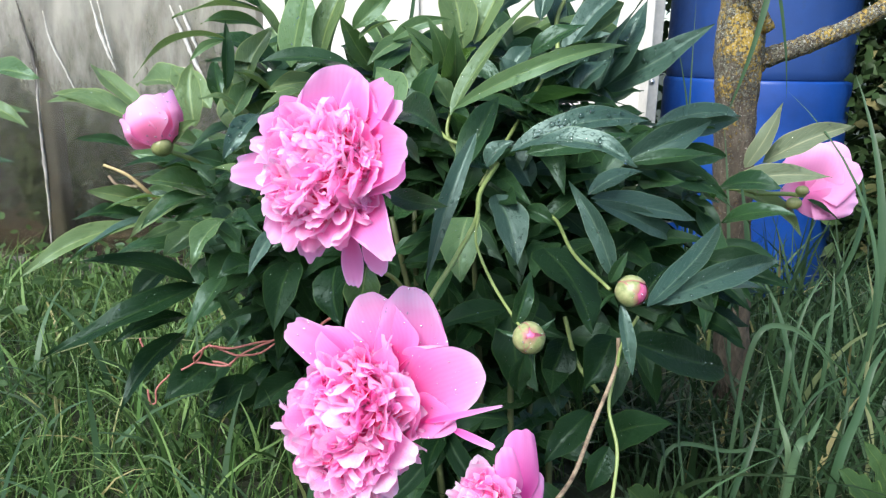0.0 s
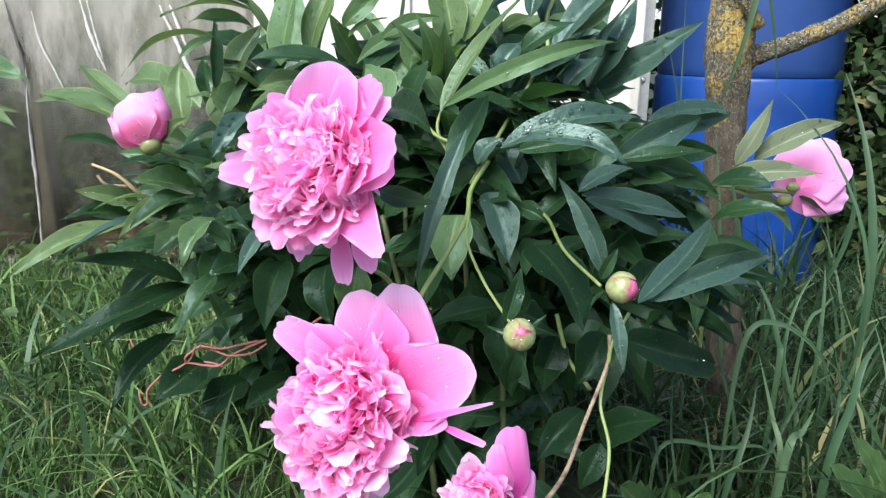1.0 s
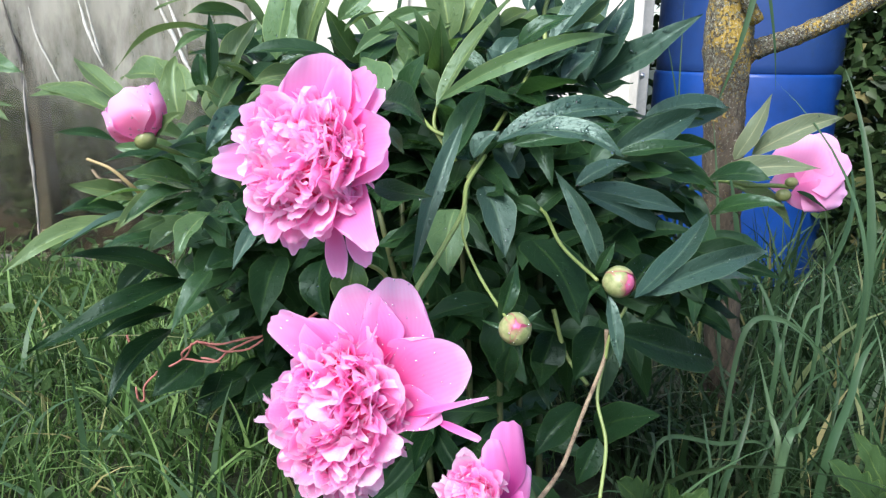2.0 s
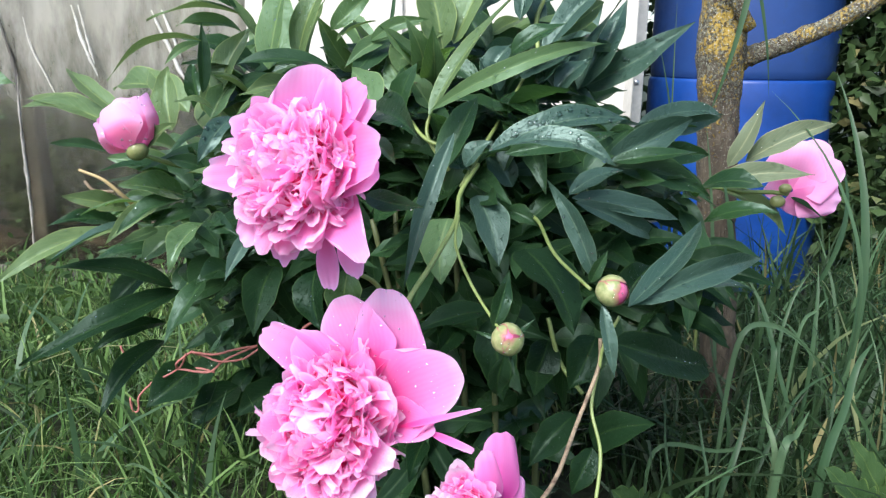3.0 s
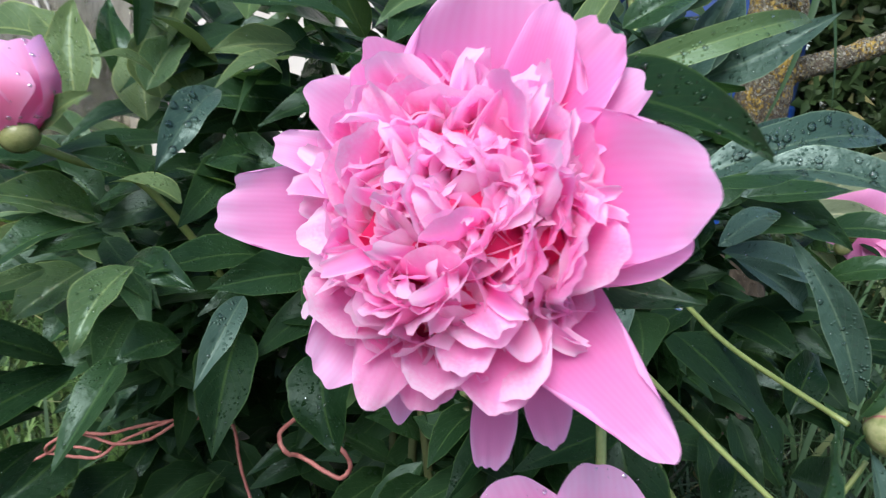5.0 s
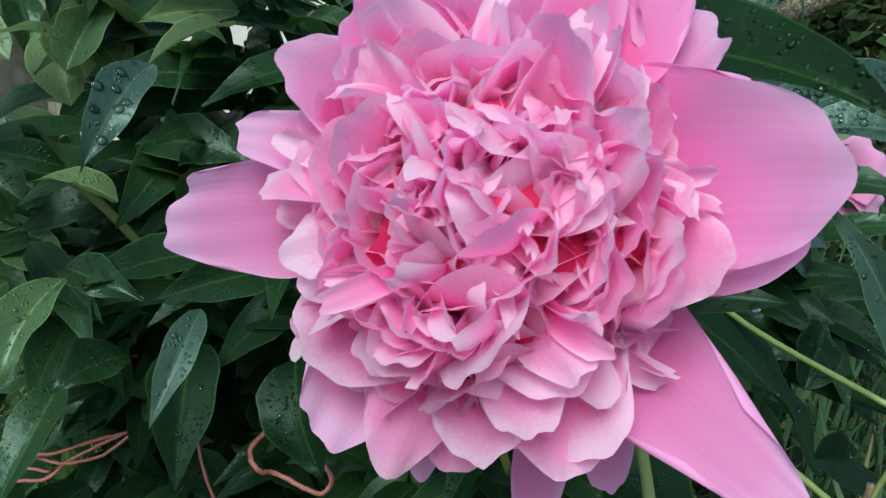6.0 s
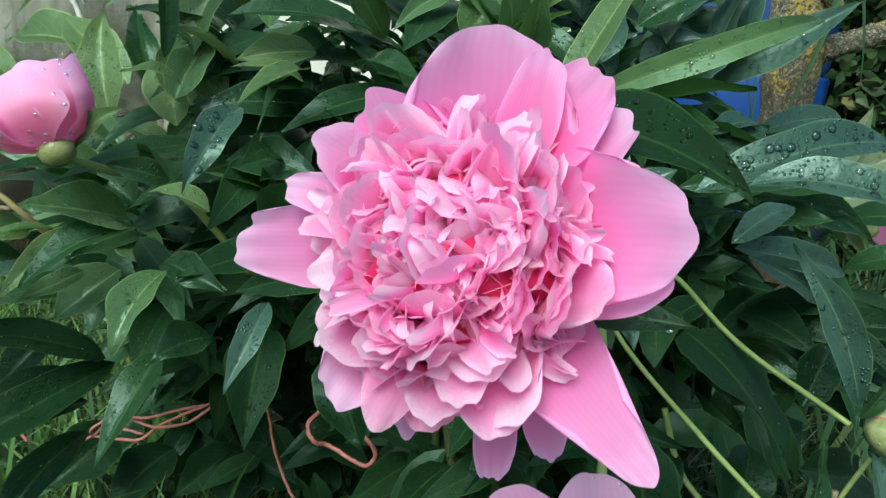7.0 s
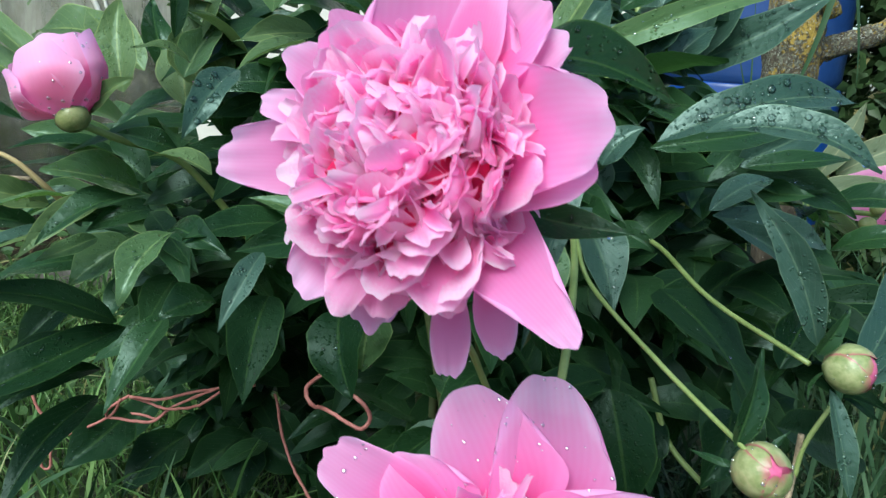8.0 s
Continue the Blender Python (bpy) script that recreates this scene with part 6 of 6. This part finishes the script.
bent_blade(clump, [(0.604, 1.150, -0.010), (0.616, 1.150, 0.084), (0.657, 1.180, 0.144), (0.677, 1.210, 0.224), (0.671, 1.240, 0.295)], 0.0086)
bent_blade(clump, [(0.523, 1.150, -0.010), (0.533, 1.150, 0.079), (0.579, 1.180, 0.171), (0.629, 1.210, 0.232), (0.713, 1.240, 0.265)], 0.0075)
bent_blade(clump, [(0.711, 1.200, -0.010), (0.725, 1.200, 0.125), (0.712, 1.230, 0.238), (0.723, 1.260, 0.352), (0.707, 1.290, 0.454)], 0.0086)
bent_blade(clump, [(0.594, 1.200, -0.010), (0.607, 1.200, 0.162), (0.584, 1.230, 0.274), (0.607, 1.260, 0.368), (0.653, 1.290, 0.432)], 0.0071)
sk = curve_points([(0.56, 1.62, 0.0), (0.545, 1.60, 0.6), (0.54, 1.58, 1.05), (0.57, 1.50, 1.16)], 8)
part("stalk", tube(sk, taper(len(sk), 0.004, 0.002), 8, 0.03, 2), STEM, clump)


def side_leaf(*a):
    return leaf(*a, parent=neighbour, wet=0.0)


side_leaf((-0.606, 0.920, 0.743), (-0.504, 0.900, 0.737), 0.036, 0, 0.08, LEAF, 0.22, 0.3)
side_leaf((-0.608, 0.920, 0.707), (-0.529, 0.900, 0.677), 0.028, 0, 0.08, LEAF, 0.22, 0.3)
side_leaf((-0.630, 0.950, 0.694), (-0.541, 0.930, 0.694), 0.013, 0, 0.08, LEAF, 0.22, 0.3)
side_leaf((-0.644, 0.950, 0.625), (-0.570, 0.930, 0.628), 0.014, 0, 0.08, LEAF, 0.22, 0.3)
sp = curve_points([(-0.78, 0.96, 0.0), (-0.74, 0.95, 0.4), (-0.70, 0.93, 0.78)], 8)
part("stem", tube(sp, taper(len(sp), 0.006, 0.003), 8, 0.05, 1), STEM, neighbour)

# ---- red twine ----
twine = thing("red_twine", (-0.25, 0.83, 0.0), "tangled red twine tied round the bush", "twine")


def strand(points):
    pts = curve_points(points, 8)
    for i, p in enumerate(pts):
        p += Vector((noise.noise((i * 0.7, p.x * 40, 1)), noise.noise((i * 0.7, 4, p.x * 40)), noise.noise((7, i * 0.7, p.z * 40)))) * 0.0008
    return part("strand", tube(pts, 0.0020, 7, 0.15, len(PLACED)), TWINE, twine)


strand([(-0.273, 1.220, 0.283), (-0.317, 1.210, 0.279), (-0.353, 1.200, 0.275), (-0.391, 1.190, 0.268), (-0.425, 1.180, 0.275)])
strand([(-0.271, 1.220, 0.281), (-0.310, 1.210, 0.277), (-0.341, 1.200, 0.258), (-0.379, 1.190, 0.255), (-0.407, 1.190, 0.264), (-0.423, 1.180, 0.275)])
strand([(-0.274, 1.220, 0.286), (-0.310, 1.210, 0.282), (-0.357, 1.200, 0.264), (-0.382, 1.200, 0.249), (-0.407, 1.200, 0.230), (-0.461, 1.200, 0.234)])
strand([(-0.425, 1.180, 0.277), (-0.457, 1.190, 0.251), (-0.463, 1.200, 0.235)])
strand([(-0.436, 1.180, 0.271), (-0.460, 1.200, 0.235), (-0.523, 1.220, 0.195)])
strand([(-0.541, 1.260, 0.176), (-0.494, 1.260, 0.203), (-0.450, 1.260, 0.210), (-0.418, 1.260, 0.203)])
strand([(-0.584, 1.260, 0.146), (-0.581, 1.260, 0.118), (-0.570, 1.260, 0.121), (-0.566, 1.260, 0.149), (-0.539, 1.260, 0.178)])
strand([(-0.535, 1.150, 0.295), (-0.527, 1.150, 0.269), (-0.518, 1.150, 0.254)])
strand([(-0.252, 1.260, 0.250), (-0.247, 1.250, 0.243), (-0.231, 1.200, 0.220), (-0.209, 1.160, 0.193), (-0.179, 1.120, 0.170)])
strand([(-0.145, 0.940, 0.432), (-0.163, 0.915, 0.424), (-0.158, 0.905, 0.412), (-0.145, 0.915, 0.402), (-0.126, 0.905, 0.396), (-0.110, 0.900, 0.392), (-0.103, 0.900, 0.404), (-0.111, 0.900, 0.418), (-0.126, 0.910, 0.424)])


# ---- grass and weeds ----
def grass_field(name, n, zone, h0, h1, w0, w1, mat, label, seed, keep=None, droop=0.6, rows=5):
    r2 = random.Random(seed)
    verts, faces = [], []
    made = 0
    while made < n:
        x, y = r2.uniform(zone[0], zone[1]), r2.uniform(zone[2], zone[3])
        edge = min(x - zone[0], zone[1] - x, y - zone[2]) + 0.25 * noise.noise((x * 2.3, y * 2.3, 40))
        if noise.noise((x * 3.1, y * 3.1, seed)) + r2.uniform(-0.5, 0.5) < -0.25 or edge < r2.uniform(-0.1, 0.3) * (x < -1.2 or x > 1.2) or (keep and not keep(x, y)):
            made += 0.2
            continue
        made += 1
        h, w = r2.uniform(h0, h1) * r2.uniform(0.6, 1.0), r2.uniform(w0, w1) / 2
        a = r2.uniform(0, 6.283)
        lean = Vector((math.cos(a), math.sin(a), 0))
        b = r2.uniform(0, 6.283)
        side_v = Vector((math.cos(b), math.sin(b), 0))
        bend, st = r2.uniform(0.1, 1.0) * droop, len(verts)
        for i in range(rows + 1):
            v = i / rows
            p = Vector((x, y, -0.01)) + Vector((0, 0, h * (v - 0.45 * bend * v * v * v))) + lean * h * bend * v * v
            ww = w * (1 - v ** 2.2) * (0.6 + 0.4 * min(1, v * 4))
            verts += [p - side_v * ww, p + side_v * ww + Vector((0, 0, 0.0))]
        for i in range(rows):
            q = st + 2 * i
            faces.append((q, q + 1, q + 3, q + 2))
    return tagged(put(name, mesh_of(name, verts, faces), mat), label, "grass", kind="stuff")


def clear_of_bush(x, y):
    return (x - 0.06) ** 2 / 0.30 ** 2 + (y - 1.05) ** 2 / 0.22 ** 2 > 1


def clear_of_trunk(x, y):
    return (x - 0.06) ** 2 / 0.20 ** 2 + (y - 1.05) ** 2 / 0.16 ** 2 > 1 and not (1.1 < y < 1.44 and abs(x - 0.07 - 0.334 * y) < 0.022)


grass_field("short_grass", 16000, (-1.9, 0.35, 0.35, 2.36), 0.06, 0.24, 0.0022, 0.0075, GRASS, "fresh green short grass", 3, clear_of_bush, 1.05)
grass_field("long_grass", 1500, (-1.9, 0.3, 0.5, 2.36), 0.16, 0.36, 0.004, 0.012, GRASS, "longer thin grass blades", 4, clear_of_bush, 1.4, 8)
grass_field("broad_grass", 170, (-1.3, -0.1, 0.5, 1.7), 0.20, 0.42, 0.008, 0.017, PALEBLADE, "broad pale grass blades leaning over the lawn", 26, clear_of_bush, 1.7, 9)
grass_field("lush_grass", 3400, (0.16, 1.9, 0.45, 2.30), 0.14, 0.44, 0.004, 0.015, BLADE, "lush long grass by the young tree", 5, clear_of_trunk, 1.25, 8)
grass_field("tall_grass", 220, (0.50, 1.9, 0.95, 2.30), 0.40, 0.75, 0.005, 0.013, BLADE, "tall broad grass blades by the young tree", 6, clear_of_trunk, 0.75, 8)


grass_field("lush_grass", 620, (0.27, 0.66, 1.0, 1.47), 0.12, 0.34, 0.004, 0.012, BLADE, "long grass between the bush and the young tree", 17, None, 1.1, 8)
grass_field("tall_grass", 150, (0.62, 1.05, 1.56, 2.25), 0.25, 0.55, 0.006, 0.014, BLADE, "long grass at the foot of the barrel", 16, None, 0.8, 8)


def weed_patch(n, zone, seed, hmax):
    r2 = random.Random(seed)
    verts, faces, uvs = [], [], []
    for _ in range(n):
        x, y, z = r2.uniform(zone[0], zone[1]), r2.uniform(zone[2], zone[3]), r2.uniform(0.02, hmax)
        d = Vector((r2.gauss(0, 1), r2.gauss(0, 1), r2.uniform(-0.1, 0.5))).normalized()
        m, L = frame_between((x, y, z), Vector((x, y, z)) + d * r2.uniform(0.018, 0.042), (r2.gauss(0, 0.6), -0.5 + r2.gauss(0, 0.5), 0.7))
        w, a = L * r2.uniform(0.22, 0.34), len(verts)
        for v, h in ((0.0, 0.15), (0.2, 0.85), (0.5, 1.0), (0.8, 0.6), (1.0, 0.03)):
            verts += [m @ Vector((-w * h, v * L, 0.2 * w * h)), m @ Vector((0, v * L, 0)), m @ Vector((w * h, v * L, 0.2 * w * h))]
            uvs += [(0, v), (0.5, v), (1, v)]
        for i in range(4):
            for j in range(2):
                q = a + i * 3 + j
                faces.append((q, q + 1, q + 4, q + 3))
    return tagged(put("weeds", mesh_of("weeds", verts, faces, uvs), WEED), "low broad-leaved weeds in the grass", "weeds", kind="stuff")


weed_patch(520, (-1.6, -0.2, 0.7, 2.3), 14, 0.13)
weed_patch(260, (-1.55, -0.85, 1.5, 2.3), 15, 0.26)

def beyond(x, y):
    return not (-1.5 < x < 1.5 and 0.40 < y < 2.3) and not (y > 2.25 and x < 1.3) and math.hypot(x, y - 1) < 3.3 + 1.2 * noise.noise((x, y, 9))


grass_field("far_grass", 26000, (-4.5, 4.5, -3.2, 4.5), 0.08, 0.22, 0.006, 0.013, GRASS, "rough lawn around the bush", 7, beyond, 0.9, 3)
